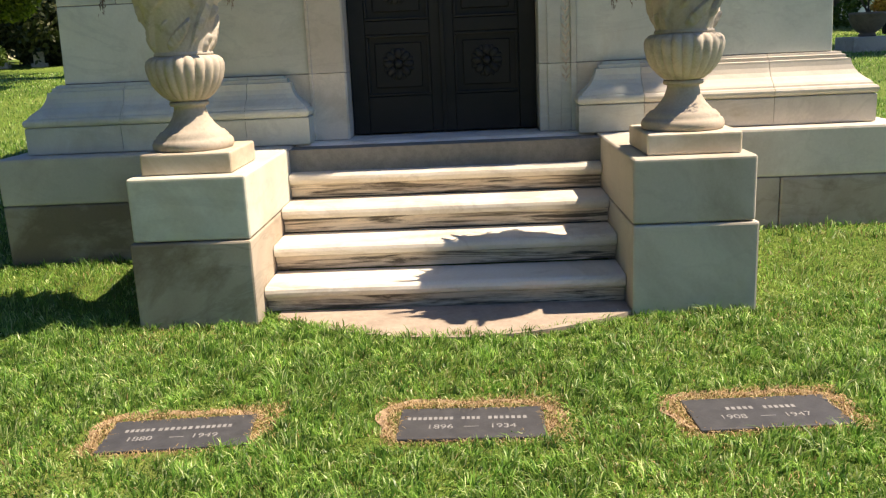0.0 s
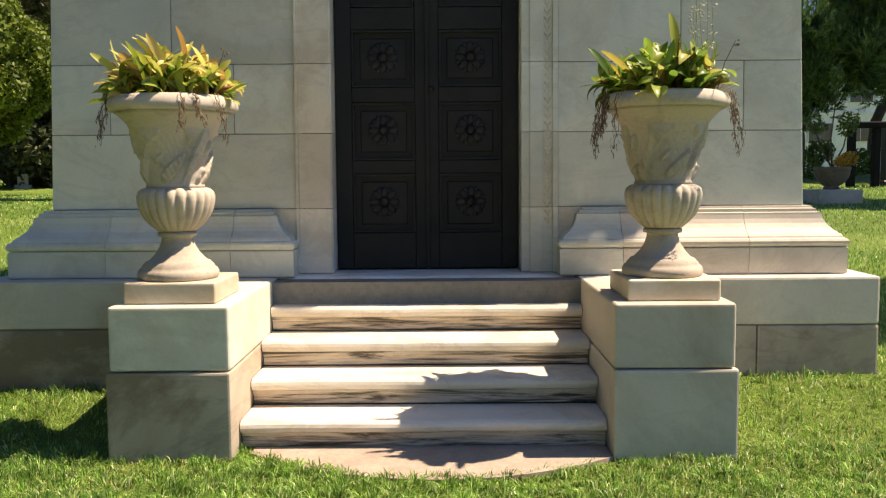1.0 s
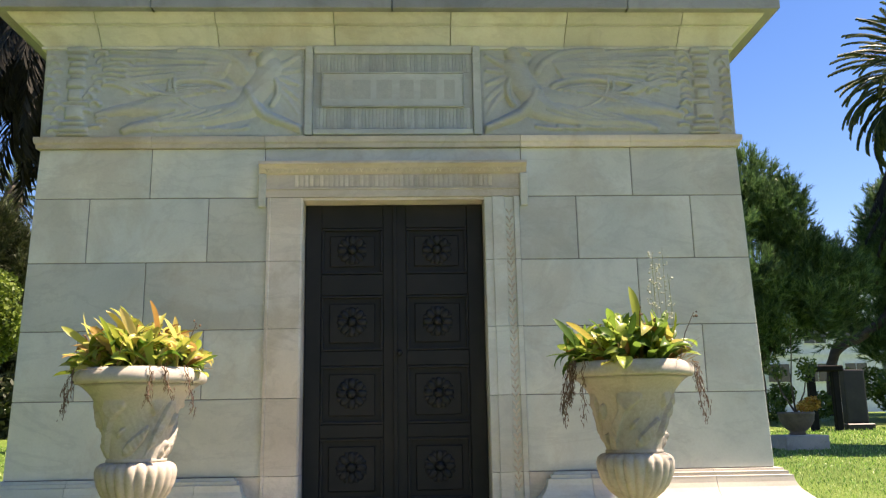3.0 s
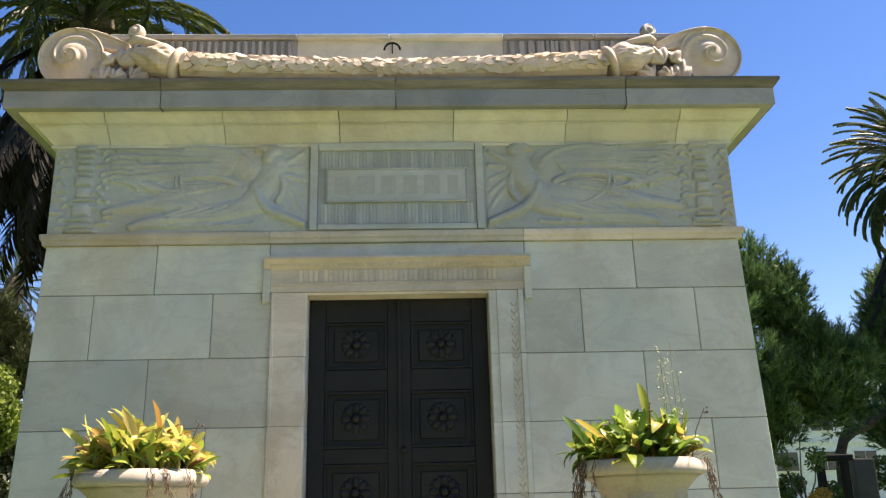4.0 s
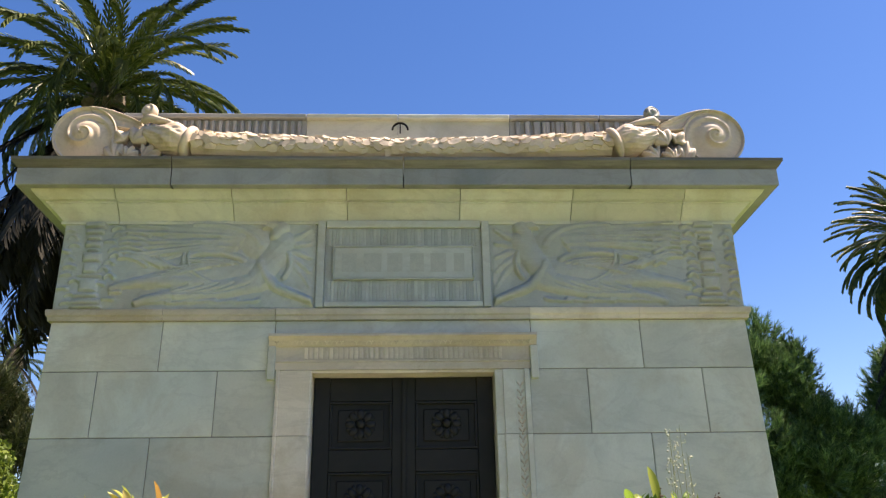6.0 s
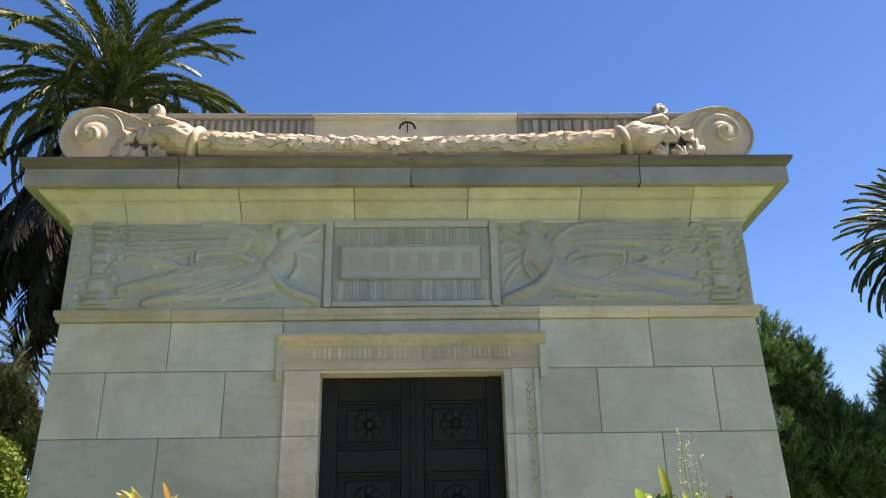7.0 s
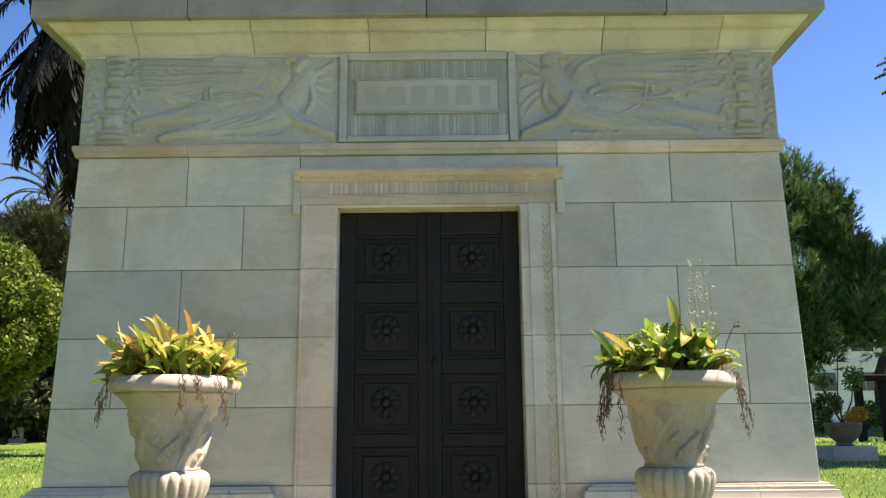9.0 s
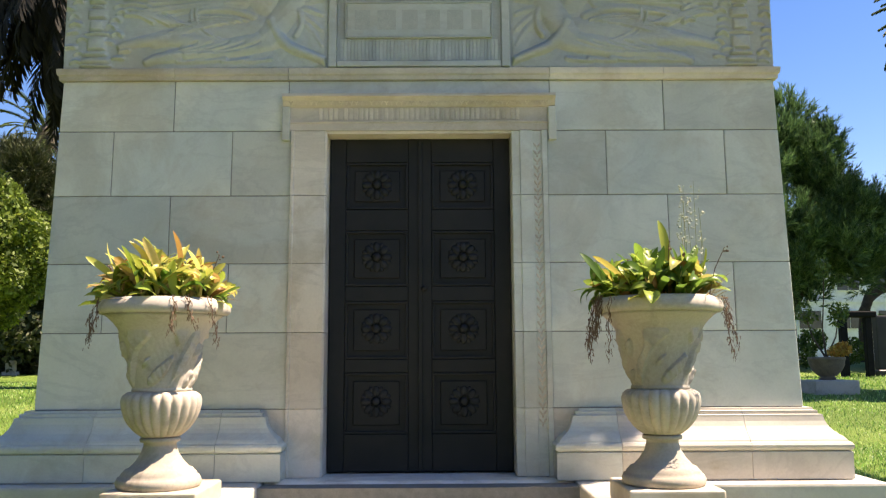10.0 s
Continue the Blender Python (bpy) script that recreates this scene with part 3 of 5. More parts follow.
    put((0.99, 0.46), (1.02, 0.28), (0.74, 0.20), 0.020, 0.042, 0.5)
    put((1.03, 0.45), (1.06, 0.29), (0.84, 0.20), 0.013, 0.040, 0.5)
    for k in range(7):
        put((0.60 + 0.05 * k, 0.37 - 0.008 * k), (0.78 + 0.03 * k, 0.42 - 0.02 * k), (1.00 + 0.05 * k, 0.40 - 0.03 * k), 0.015, 0.036 + 0.008 * rng.rand(), 0.5)
    for k in range(6):
        put((1.0 + 0.04 * k, 0.34), (1.12 + 0.05 * k, 0.33 + 0.02 * k), (1.24 + 0.05 * k, 0.44), 0.016, 0.034, 0.5)
    for k in range(5):
        crease((0.5 + 0.12 * k, 0.20), (0.65 + 0.12 * k, 0.13), (0.85 + 0.12 * k, 0.12), 0.010, 0.012)
        put((0.42 + 0.17 * k, 0.07), (0.52 + 0.17 * k, 0.04 + 0.02 * rng.rand()), (0.62 + 0.17 * k, 0.05), 0.022, 0.026, 0.4)
    # ragged leaves on both sides of the candelabrum
    for k in range(22):
        cx = 1.60 if k % 2 else 1.93
        cx, cz = cx + 0.025 * rng.randn(), 0.05 + 0.03 * k
        put((cx - 0.04, cz), (cx, cz + 0.06 * rng.rand()), (cx + 0.035, cz - 0.02 * rng.rand()), 0.020, 0.022 + 0.018 * rng.rand(), 0.4)
    # candelabrum of stacked drums
    cx = 1.745
    for z0, z1, half in ((0.0, 0.03, 0.125), (0.035, 0.085, 0.115), (0.09, 0.13, 0.09), (0.14, 0.25, 0.075), (0.26, 0.285, 0.105), (0.29, 0.38, 0.06), (0.39, 0.465, 0.075), (0.475, 0.50, 0.05), (0.51, 0.56, 0.07), (0.57, 0.61, 0.06), (0.62, 0.665, 0.078), (0.675, 0.73, 0.09)):
        body = np.clip((half - np.abs(u - cx)) / 0.012, 0, 1) * np.clip((w - z0) / 0.008, 0, 1) * np.clip((z1 - w) / 0.008, 0, 1)
        h = np.maximum(h, body * (0.02 + 0.026 * np.sqrt(np.clip(1 - ((u - cx) / half) ** 2, 0, 1))))
    h += 0.0022 * (np.sin(41 * u + 13 * w) * np.sin(37 * w - 9 * u) + 0.6 * np.sin(93 * u + 20 * w) * np.sin(71 * w))
    edge = smoothstep(0, 0.02, u) * smoothstep(0, 0.014, w) * smoothstep(0, 0.012, width - u) * smoothstep(0, 0.014, high - w)
    for k in range(3):
        h[1:-1, 1:-1] = 0.5 * h[1:-1, 1:-1] + 0.125 * (h[2:, 1:-1] + h[:-2, 1:-1] + h[1:-1, 2:] + h[1:-1, :-2])
    h += 0.0035 * (1 - np.abs(np.sin(34 * w + 6 * np.sin(3.3 * u) + 9 * u))) * np.clip(np.sin(3.7 * u + 1) * np.sin(5 * w + 2) + 0.3, 0, 1)
    h *= edge * 0.86
    v = np.stack([sign * (0.70 + u), FR_Y - h, FR_Z0 + w], -1).reshape(-1, 3)
    i, j = np.meshgrid(np.arange(nu - 1), np.arange(nw - 1), indexing="ij")
    a = (i * nw + j).ravel()
    f = np.stack([a, a + nw, a + nw + 1, a + 1], 1)
    return raw_mesh("relief", v, f if sign > 0 else f[:, ::-1])


for s in (-1, 1):
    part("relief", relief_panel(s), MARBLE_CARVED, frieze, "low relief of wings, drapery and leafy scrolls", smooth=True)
    part("pilaster_strip", box(s * 0.655 - 0.03, s * 0.655 + 0.03, FR_Y - 0.035, FR_Y + 0.01, FR_Z0 + 0.003, FR_Z1 - 0.02, 0.006, 2), MARBLE_CARVED, frieze)
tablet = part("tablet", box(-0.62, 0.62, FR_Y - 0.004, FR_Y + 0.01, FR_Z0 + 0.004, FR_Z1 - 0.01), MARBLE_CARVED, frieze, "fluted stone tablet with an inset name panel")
part("tablet_moulding", box(-0.62, 0.62, FR_Y - 0.03, FR_Y - 0.005, FR_Z0 + 0.005, FR_Z0 + 0.05, 0.01, 2), MARBLE_CARVED, tablet)
part("tablet_moulding", box(-0.62, 0.62, FR_Y - 0.03, FR_Y - 0.005, FR_Z1 - 0.075, FR_Z1 - 0.012, 0.01, 2), MARBLE_CARVED, tablet)
part("name_panel", box(-0.546, 0.546, FR_Y - 0.026, FR_Y - 0.005, 4.135, 4.395, 0.004, 1), MARBLE_CARVED, tablet)
for z in (4.128, 4.402):
    part("panel_fillet", box(-0.553, 0.553, FR_Y - 0.034, FR_Y - 0.006, z - 0.007, z + 0.007, 0.003, 1), MARBLE_CARVED, tablet)
for x in (-0.553, 0.553):
    part("panel_fillet", box(x - 0.007, x + 0.007, FR_Y - 0.0335, FR_Y - 0.006, 4.1355, 4.3945, 0.003, 1), MARBLE_CARVED, tablet)
for x, half in ((-0.43, 0.058), (-0.245, 0.07), (-0.07, 0.06), (0.105, 0.055), (0.275, 0.062), (0.44, 0.042)):
    part("name_bar", box(x - half, x + half, FR_Y - 0.0275, FR_Y - 0.0245, 4.187, 4.343), INCISED, tablet)
RIBS = {}
for k in range(44):
    x = -0.6 + 1.2 * (k + 0.5) / 44
    for z0, z1 in ((FR_Z0 + 0.055, 4.118), (4.412, FR_Z1 - 0.08)):
        if z0 not in RIBS:
            bm = box(-0.0128, 0.0128, 0.0, 0.012, z0, z1, 0.005, 2)
            RIBS[z0] = bpy.data.meshes.new("flute")
            bm.to_mesh(RIBS[z0])
            bm.free()
        rib = part("flute", RIBS[z0], MARBLE_CARVED, tablet)
        rib.location = (x, FR_Y - 0.009, 0)

# cornice: bed mould of seven stones and a projecting corona of four
BED = [(0.0, 4.60), (0.03, 4.602), (0.032, 4.622), (0.018, 4.628), (0.05, 4.664), (0.085, 4.702), (0.118, 4.735), (0.132, 4.742), (0.132, 4.752), (0.166, 4.756), (0.19, 4.774), (0.214, 4.80), (0.226, 4.818), (0.226, 4.832), (0.0, 4.835)]
CORONA = [(0.175, 4.828), (0.19, 4.822), (0.30, 4.818), (0.307, 4.812), (0.313, 4.818), (0.313, 4.955), (0.2, 4.956)]
CROWN = [(0.2, 4.9575), (0.313, 4.958), (0.317, 4.965), (0.33, 4.975), (0.348, 5.0), (0.358, 5.012), (0.358, 5.038), (0.3, 5.045), (-0.5, 5.05)]
cornice = part("cornice", box(-2.6, 2.6, 6.35, 6.6, 4.65, 5.0), JOINT, mausoleum, "projecting marble cornice streaked with dark weathering")
CY = FR_Y + 0.012
cuts = [-2.69 - 0.226, -2.268, -1.36, -0.4535, 0.4535, 1.36, 2.268, 2.69 + 0.226]
for k in range(7):
    if k in (0, 6):
        bm = moulding(BED, 2.271, 2.916, CY, BACK_Y, False, True)
        bm = bm if k == 6 else flipped(bm)
    else:
        bm = moulding(BED, cuts[k] + 0.003, cuts[k + 1] - 0.003, CY, 6.4)
    part("bed_stone", bm, MARBLE, cornice)
for k, (xa, xb) in enumerate(((1.814, 2.69 + 0.358), (0.0, 1.814))):
    for s in (-1, 1):
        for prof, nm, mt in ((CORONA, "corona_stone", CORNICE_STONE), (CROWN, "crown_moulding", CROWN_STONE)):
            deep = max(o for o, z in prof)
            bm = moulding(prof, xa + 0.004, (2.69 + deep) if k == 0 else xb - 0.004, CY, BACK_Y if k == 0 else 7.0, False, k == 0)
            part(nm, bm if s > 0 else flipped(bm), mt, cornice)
part("roof_slab", box(-2.5, 2.5, 6.9, BACK_Y, 4.9, 5.1), CORNICE_STONE, cornice)

# attic block behind the garland
ATTIC_Y, ATTIC_Z = 6.3, 5.61
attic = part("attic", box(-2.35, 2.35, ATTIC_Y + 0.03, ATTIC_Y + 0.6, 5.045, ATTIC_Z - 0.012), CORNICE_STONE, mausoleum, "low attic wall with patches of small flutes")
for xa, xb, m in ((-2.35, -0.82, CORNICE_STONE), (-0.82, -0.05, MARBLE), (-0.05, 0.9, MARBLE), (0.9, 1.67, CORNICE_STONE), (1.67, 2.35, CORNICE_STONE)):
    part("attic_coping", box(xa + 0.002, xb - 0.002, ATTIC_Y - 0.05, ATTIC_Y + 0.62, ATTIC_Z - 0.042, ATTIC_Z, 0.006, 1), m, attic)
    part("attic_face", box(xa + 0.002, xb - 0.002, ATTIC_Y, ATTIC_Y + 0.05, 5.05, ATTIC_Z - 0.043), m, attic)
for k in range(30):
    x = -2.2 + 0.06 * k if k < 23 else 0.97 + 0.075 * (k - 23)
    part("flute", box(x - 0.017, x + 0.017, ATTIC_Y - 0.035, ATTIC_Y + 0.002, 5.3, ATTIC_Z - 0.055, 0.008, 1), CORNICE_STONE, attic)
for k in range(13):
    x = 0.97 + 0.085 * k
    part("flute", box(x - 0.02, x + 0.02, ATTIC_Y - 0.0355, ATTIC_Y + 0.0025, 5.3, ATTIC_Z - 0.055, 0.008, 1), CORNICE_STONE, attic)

bm = tube([(-0.03 + 0.065 * math.cos(math.pi * k / 10), ATTIC_Y - 0.06, 5.45 + 0.065 * math.sin(math.pi * k / 10)) for k in range(11)], [0.009] * 11, 6)
tube([(-0.03, ATTIC_Y - 0.055, 5.42), (-0.03, ATTIC_Y - 0.055, 5.52)], [0.006, 0.006], 6, bm)
part("iron_hoop", bm, IRON, attic, "rusted dark iron hoop on the attic wall")


# garland with cuffs and scroll ends
def garland():
    """A thick swag of overlapping leaves along the cornice, one mesh."""
    rng = random.Random(5)
    bm = bmesh.new()
    pts, rad = [], []
    for k in range(41):
        x = -1.68 + 3.36 * k / 40
        pts.append((x, 6.06, 5.15 + 0.045 * (x / 1.68) ** 2))
        rad.append(0.086 + 0.024 * abs(x) / 1.68)
    tube(pts, rad, 14, bm)
    leaf = [(-0.5, 0), (-0.35, 0.26), (-0.1, 0.33), (0.12, 0.34), (0.38, 0.22), (0.62, 0), (0.38, -0.22), (0.12, -0.34), (-0.1, -0.33), (-0.35, -0.26)]
    for k in range(1000):
        x = rng.uniform(-1.68, 1.68)
        a = rng.uniform(-0.5, 3.4)
        r = 0.086 + 0.024 * abs(x) / 1.68
        n = Vector((0, -math.cos(a), math.sin(a)))
        t = Vector((1 if x > 0 else -1, 0, 0)) if abs(x) > 0.06 else Vector((rng.choice((-1, 1)), 0, 0))
        b = n.cross(t)
        tw = rng.uniform(-1.1, 1.1)
        t2 = t * math.cos(tw) + b * math.sin(tw)
        b2 = n.cross(t2)
        c = Vector((x, 6.06, 5.15 + 0.045 * (x / 1.68) ** 2)) + n * (r + 0.002)
        sc = rng.uniform(0.05, 0.095)
        lift = rng.uniform(-0.006, 0.012)
        top = [bm.verts.new(c + t2 * (p * sc) + b2 * (q * sc) + n * (lift + 0.012 * (p + 0.5))) for p, q in leaf]
        low = [bm.verts.new(c + t2 * (p * sc) + b2 * (q * sc) - n * 0.03) for p, q in leaf]
        bm.faces.new(top)
        for i in range(10):
            bm.faces.new((low[i], low[(i + 1) % 10], top[(i + 1) % 10], top[i]))
    bmesh.ops.recalc_face_normals(bm, faces=bm.faces)
    return bm


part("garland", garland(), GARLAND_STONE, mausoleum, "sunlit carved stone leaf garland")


def volute():
    """A scroll that winds in to a raised eye: its face is a spiral channel, its rim a plain drum. The face looks along -y."""
    bm = bmesh.new()
    nr, na, big = 46, 88, 0.262
    rings = []
    for i in range(nr + 1):
        f = i / nr
        r = 0.012 + (big - 0.012) * f
        ring = []
        for k in range(na):
            a = 2 * math.pi * k / na
            turn = (1.55 * math.log(r / big + 0.12) / math.log(1.12 / 0.12) * 1.35 - (a / (2 * math.pi))) % 1.0
            bead = math.exp(-((turn - 0.5) / 0.13) ** 2)
            hollow = math.sin(math.pi * turn) ** 2
            high = 0.085 * (1 - f) ** 1.3 + 0.030 * bead - 0.012 * hollow
            if f > 0.9:
                high = 0.03 * (1 - ((f - 0.95) / 0.05) ** 2) + 0.002
            ring.append(bm.verts.new((r * math.cos(a), -high, r * math.sin(a))))
        rings.append(ring)
    for y in (0.012, 0.24):
        rings.append([bm.verts.new((big * math.cos(2 * math.pi * k / na), y, big * math.sin(2 * math.pi * k / na))) for k in range(na)])
    for p, q in zip(rings, rings[1:]):
        for k in range(na):
            bm.faces.new((p[k], p[(k + 1) % na], q[(k + 1) % na], q[k]))
    bm.faces.new(rings[0])
    bm.faces.new(rings[-1])
    bmesh.ops.recalc_face_normals(bm, faces=bm.faces)
    return bm


def bent(pts, f):
    """A point at the share f of a smooth line through four points."""
    a, b, c, d = (Vector(p) for p in pts)
    return (1 - f) ** 3 * a + 3 * f * (1 - f) ** 2 * b + 3 * f * f * (1 - f) * c + f ** 3 * d


def scroll_arm():
    """The channelled band that leaves the scroll's top and sinks towards the cuff; u runs from the scroll to the cuff."""
    bm = bmesh.new()
    upper = ((0.0, 0.262), (0.16, 0.262), (0.30, 0.20), (0.44, 0.125))
    lower = ((0.10, 0.10), (0.20, 0.085), (0.28, 0.05), (0.42, 0.065))
    rows = []
    for k in range(22):
        f = k / 21
        a, b = bent([(*p, 0) for p in upper], f), bent([(*p, 0) for p in lower], f)
        row = []
        for j in range(13):
            g = j / 12
            p = a.lerp(b, g)
            rim = 0.034 * (math.exp(-((g - 0.06) / 0.07) ** 2) + math.exp(-((g - 0.94) / 0.07) ** 2)) + 0.014 * math.exp(-((g - 0.3) / 0.06) ** 2)
            row.append(bm.verts.new((-p.x, -0.012 - rim + 0.03 * f, p.y)))
        row.append(bm.verts.new((-b.x, 0.2, b.y)))
        row.append(bm.verts.new((-a.x, 0.2, a.y)))
        rows.append(row)
    n = len(rows[0])
    for p, q in zip(rows, rows[1:]):
        for k in range(n):
            bm.faces.new((p[k], p[(k + 1) % n], q[(k + 1) % n], q[k]))
    bm.faces.new(rows[0])
    bm.faces.new(list(reversed(rows[-1])))
    bmesh.ops.recalc_face_normals(bm, faces=bm.faces)
    return bm


def cuff():
    """The acanthus cuff that swells behind a plain collar and holds the garland's end, along +x."""
    def lobes(a, r, z):
        if z < 0.075:
            return r
        f = min(1.0, (z - 0.075) / 0.05)
        curl = math.sin(5 * a + 26 * z - 3.0 * math.sin(2 * a))
        vein = abs(math.sin(11 * a - 9 * z + 2.2 * math.sin(14 * z)))
        return r * (1 + f * (0.055 * curl + 0.075 * vein - 0.06))
    prof = [(0.125, 0.0), (0.146, 0.008), (0.155, 0.022), (0.155, 0.042), (0.146, 0.056), (0.126, 0.064), (0.124, 0.074)]
    prof += [(0.126 + 0.022 * math.sin(math.pi * min(1, k / 16)) - 0.075 * (k / 24) ** 2.2, 0.076 + 0.34 * k / 24) for k in range(25)]
    bm = lathe(prof, 72, lobes)
    bmesh.ops.transform(bm, matrix=pose(0, 0, 0, 0, 90, 0), verts=bm.verts)
    return bm


def leaf_fan(width, high, depth, ribs):
    """A carved leaf with ribs that spread from its foot."""
    bm = bmesh.new()
    rows = []
    for i in range(9):
        f = i / 8
        row = []
        for j in range(25):
            g = j / 24 * 2 - 1
            a = g * 1.25
            ragged = 1 + 0.10 * math.cos(ribs * a * 2.4)
            r = f * ragged
            lift = depth * (math.sin(math.pi * min(1, f * 0.9 + 0.08)) * (1 - 0.5 * g * g) + 0.28 * f * math.cos(ribs * a * 2.4))
            row.append(bm.verts.new((width * r * math.sin(a), -lift, high * r * math.cos(a))))
        rows.append(row)
    for p, q in zip(rows, rows[1:]):
        for k in range(24):
            bm.faces.new((p[k], p[k + 1], q[k + 1], q[k]))
    solid = bmesh.ops.extrude_face_region(bm, geom=list(bm.faces))
    bmesh.ops.translate(bm, vec=(0, 0.07, 0), verts=[v for v in solid["geom"] if isinstance(v, bmesh.types.BMVert)])
    bmesh.ops.remove_doubles(bm, verts=bm.verts, dist=0.0004)
    bmesh.ops.recalc_face_normals(bm, faces=bm.faces)
    return bm


SCROLL_X, SCROLL_Z = 2.575, 5.312
for s in (-1, 1):
    bm = volute()
    bmesh.ops.transform(bm, matrix=pose(SCROLL_X, 6.11, SCROLL_Z), verts=bm.verts)
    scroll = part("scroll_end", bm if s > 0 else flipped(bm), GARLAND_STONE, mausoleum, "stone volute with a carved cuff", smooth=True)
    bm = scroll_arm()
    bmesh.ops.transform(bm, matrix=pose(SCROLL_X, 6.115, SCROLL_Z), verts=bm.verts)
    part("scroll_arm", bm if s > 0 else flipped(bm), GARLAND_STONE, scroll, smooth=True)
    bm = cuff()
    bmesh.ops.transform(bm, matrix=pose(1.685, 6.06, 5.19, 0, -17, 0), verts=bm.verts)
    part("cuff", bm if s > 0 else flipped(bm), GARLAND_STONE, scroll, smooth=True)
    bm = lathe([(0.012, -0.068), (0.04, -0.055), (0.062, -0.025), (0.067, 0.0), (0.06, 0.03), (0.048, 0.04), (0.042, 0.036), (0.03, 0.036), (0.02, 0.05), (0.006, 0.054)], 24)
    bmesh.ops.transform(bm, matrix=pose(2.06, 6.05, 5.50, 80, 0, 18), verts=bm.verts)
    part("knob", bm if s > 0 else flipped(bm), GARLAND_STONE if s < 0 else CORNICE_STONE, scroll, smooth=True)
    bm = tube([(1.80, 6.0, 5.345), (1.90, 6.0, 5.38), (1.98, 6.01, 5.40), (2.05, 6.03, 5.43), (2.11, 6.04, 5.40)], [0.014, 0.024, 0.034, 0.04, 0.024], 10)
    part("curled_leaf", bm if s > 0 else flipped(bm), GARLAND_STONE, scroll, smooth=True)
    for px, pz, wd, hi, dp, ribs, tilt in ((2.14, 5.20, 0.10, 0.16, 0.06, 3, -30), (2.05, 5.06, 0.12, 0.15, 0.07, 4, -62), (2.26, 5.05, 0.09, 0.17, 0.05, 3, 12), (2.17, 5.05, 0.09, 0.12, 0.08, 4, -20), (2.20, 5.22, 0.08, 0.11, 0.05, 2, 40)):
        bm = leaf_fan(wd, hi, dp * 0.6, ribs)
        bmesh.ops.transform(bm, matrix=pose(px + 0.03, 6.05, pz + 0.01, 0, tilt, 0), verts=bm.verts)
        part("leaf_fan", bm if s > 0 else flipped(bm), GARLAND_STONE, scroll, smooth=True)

# ---- bronze doors ----
DOOR_Y = 6.47


def rosette():
    """Eight petals round a boss."""
    bm = bmesh.new()
    for k in range(8):
        bmesh.ops.create_uvsphere(bm, u_segments=8, v_segments=6, radius=1.0,
                                  matrix=pose(0, 0, 0, 0, 45 * k, 0) @ Matrix.Translation((0, 0, 0.075)) @ Matrix.Diagonal((0.032, 0.018, 0.042, 1)))
        bmesh.ops.create_uvsphere(bm, u_segments=6, v_segments=5, radius=1.0,
                                  matrix=pose(0, 0, 0, 0, 45 * k + 22, 0) @ Matrix.Translation((0, 0, 0.095)) @ Matrix.Diagonal((0.018, 0.012, 0.025, 1)))
    bmesh.ops.create_uvsphere(bm, u_segments=12, v_segments=8, radius=1.0, matrix=Matrix.Diagonal((0.036, 0.045, 0.036, 1)))
    for k in range(16):
        a = 2 * math.pi * k / 16
        bmesh.ops.create_uvsphere(bm, u_segments=5, v_segments=4, radius=0.007, matrix=Matrix.Translation((0.046 * math.cos(a), -0.016, 0.046 * math.sin(a))))
    me = bpy.data.meshes.new("rosette")
    bm.to_mesh(me)
    bm.free()
    return me


ROSETTE = rosette()
PANELS = [(2.836, 3.2), (2.25, 2.672), (1.706, 2.138), (1.16, 1.607)]
for s in (-1, 1):
    leaf = part("door_leaf", box(0.006, 0.685, DOOR_Y + 0.012, DOOR_Y + 0.06, FLOOR_Z + 0.012, 3.384) if s > 0 else box(-0.685, -0.006, DOOR_Y + 0.012, DOOR_Y + 0.06, FLOOR_Z + 0.012, 3.384), BRONZE, mausoleum, "dark bronze door leaf with four rosette panels")
    edges = [FLOOR_Z + 0.012] + [z for p in reversed(PANELS) for z in p] + [3.384]
    for k in range(0, len(edges), 2):
        bm = box(0.089, 0.562, DOOR_Y - 0.012, DOOR_Y + 0.011, edges[k] + 0.001, edges[k + 1] - 0.001, 0.004, 1)
        part("rail", bm if s > 0 else flipped(bm), BRONZE, leaf)
    for xa, xb in ((0.008, 0.088), (0.563, 0.685)):
        bm = box(xa, xb, DOOR_Y - 0.013, DOOR_Y + 0.011, FLOOR_Z + 0.012, 3.384, 0.004, 1)
        part("stile", bm if s > 0 else flipped(bm), BRONZE, leaf)
    for z0, z1 in PANELS:
        bm = bmesh.new()
        for xa, xb, za, zb in ((0.091, 0.56, z0 + 0.002, z0 + 0.02), (0.091, 0.56, z1 - 0.02, z1 - 0.002), (0.091, 0.109, z0 + 0.021, z1 - 0.021), (0.542, 0.56, z0 + 0.021, z1 - 0.021)):
            box(xa, xb, DOOR_Y - 0.0145, DOOR_Y + 0.01, za, zb, 0.006, 2, bm)
        part("panel_frame", bm if s > 0 else flipped(bm), BRONZE_WORN, leaf)
        bm = box(0.15, 0.5, DOOR_Y + 0.0, DOOR_Y + 0.0115, z0 + 0.06, z1 - 0.06, 0.008, 1)
        part("door_panel", bm if s > 0 else flipped(bm), BRONZE, leaf)
        r = part("rosette", ROSETTE, BRONZE_WORN, leaf, smooth=True)
        r.location = (s * 0.327, DOOR_Y - 0.002, (z0 + z1) / 2 + 0.01)
        r.scale = (1.0, 0.7, 1.0)
bm = bmesh.new()
bmesh.ops.create_uvsphere(bm, u_segments=12, v_segments=8, radius=0.024, matrix=Matrix.Translation((0.035, DOOR_Y - 0.055, 2.23)))
tube([(0.035, DOOR_Y - 0.01, 2.23), (0.035, DOOR_Y - 0.05, 2.23)], [0.02, 0.012], 10, bm)
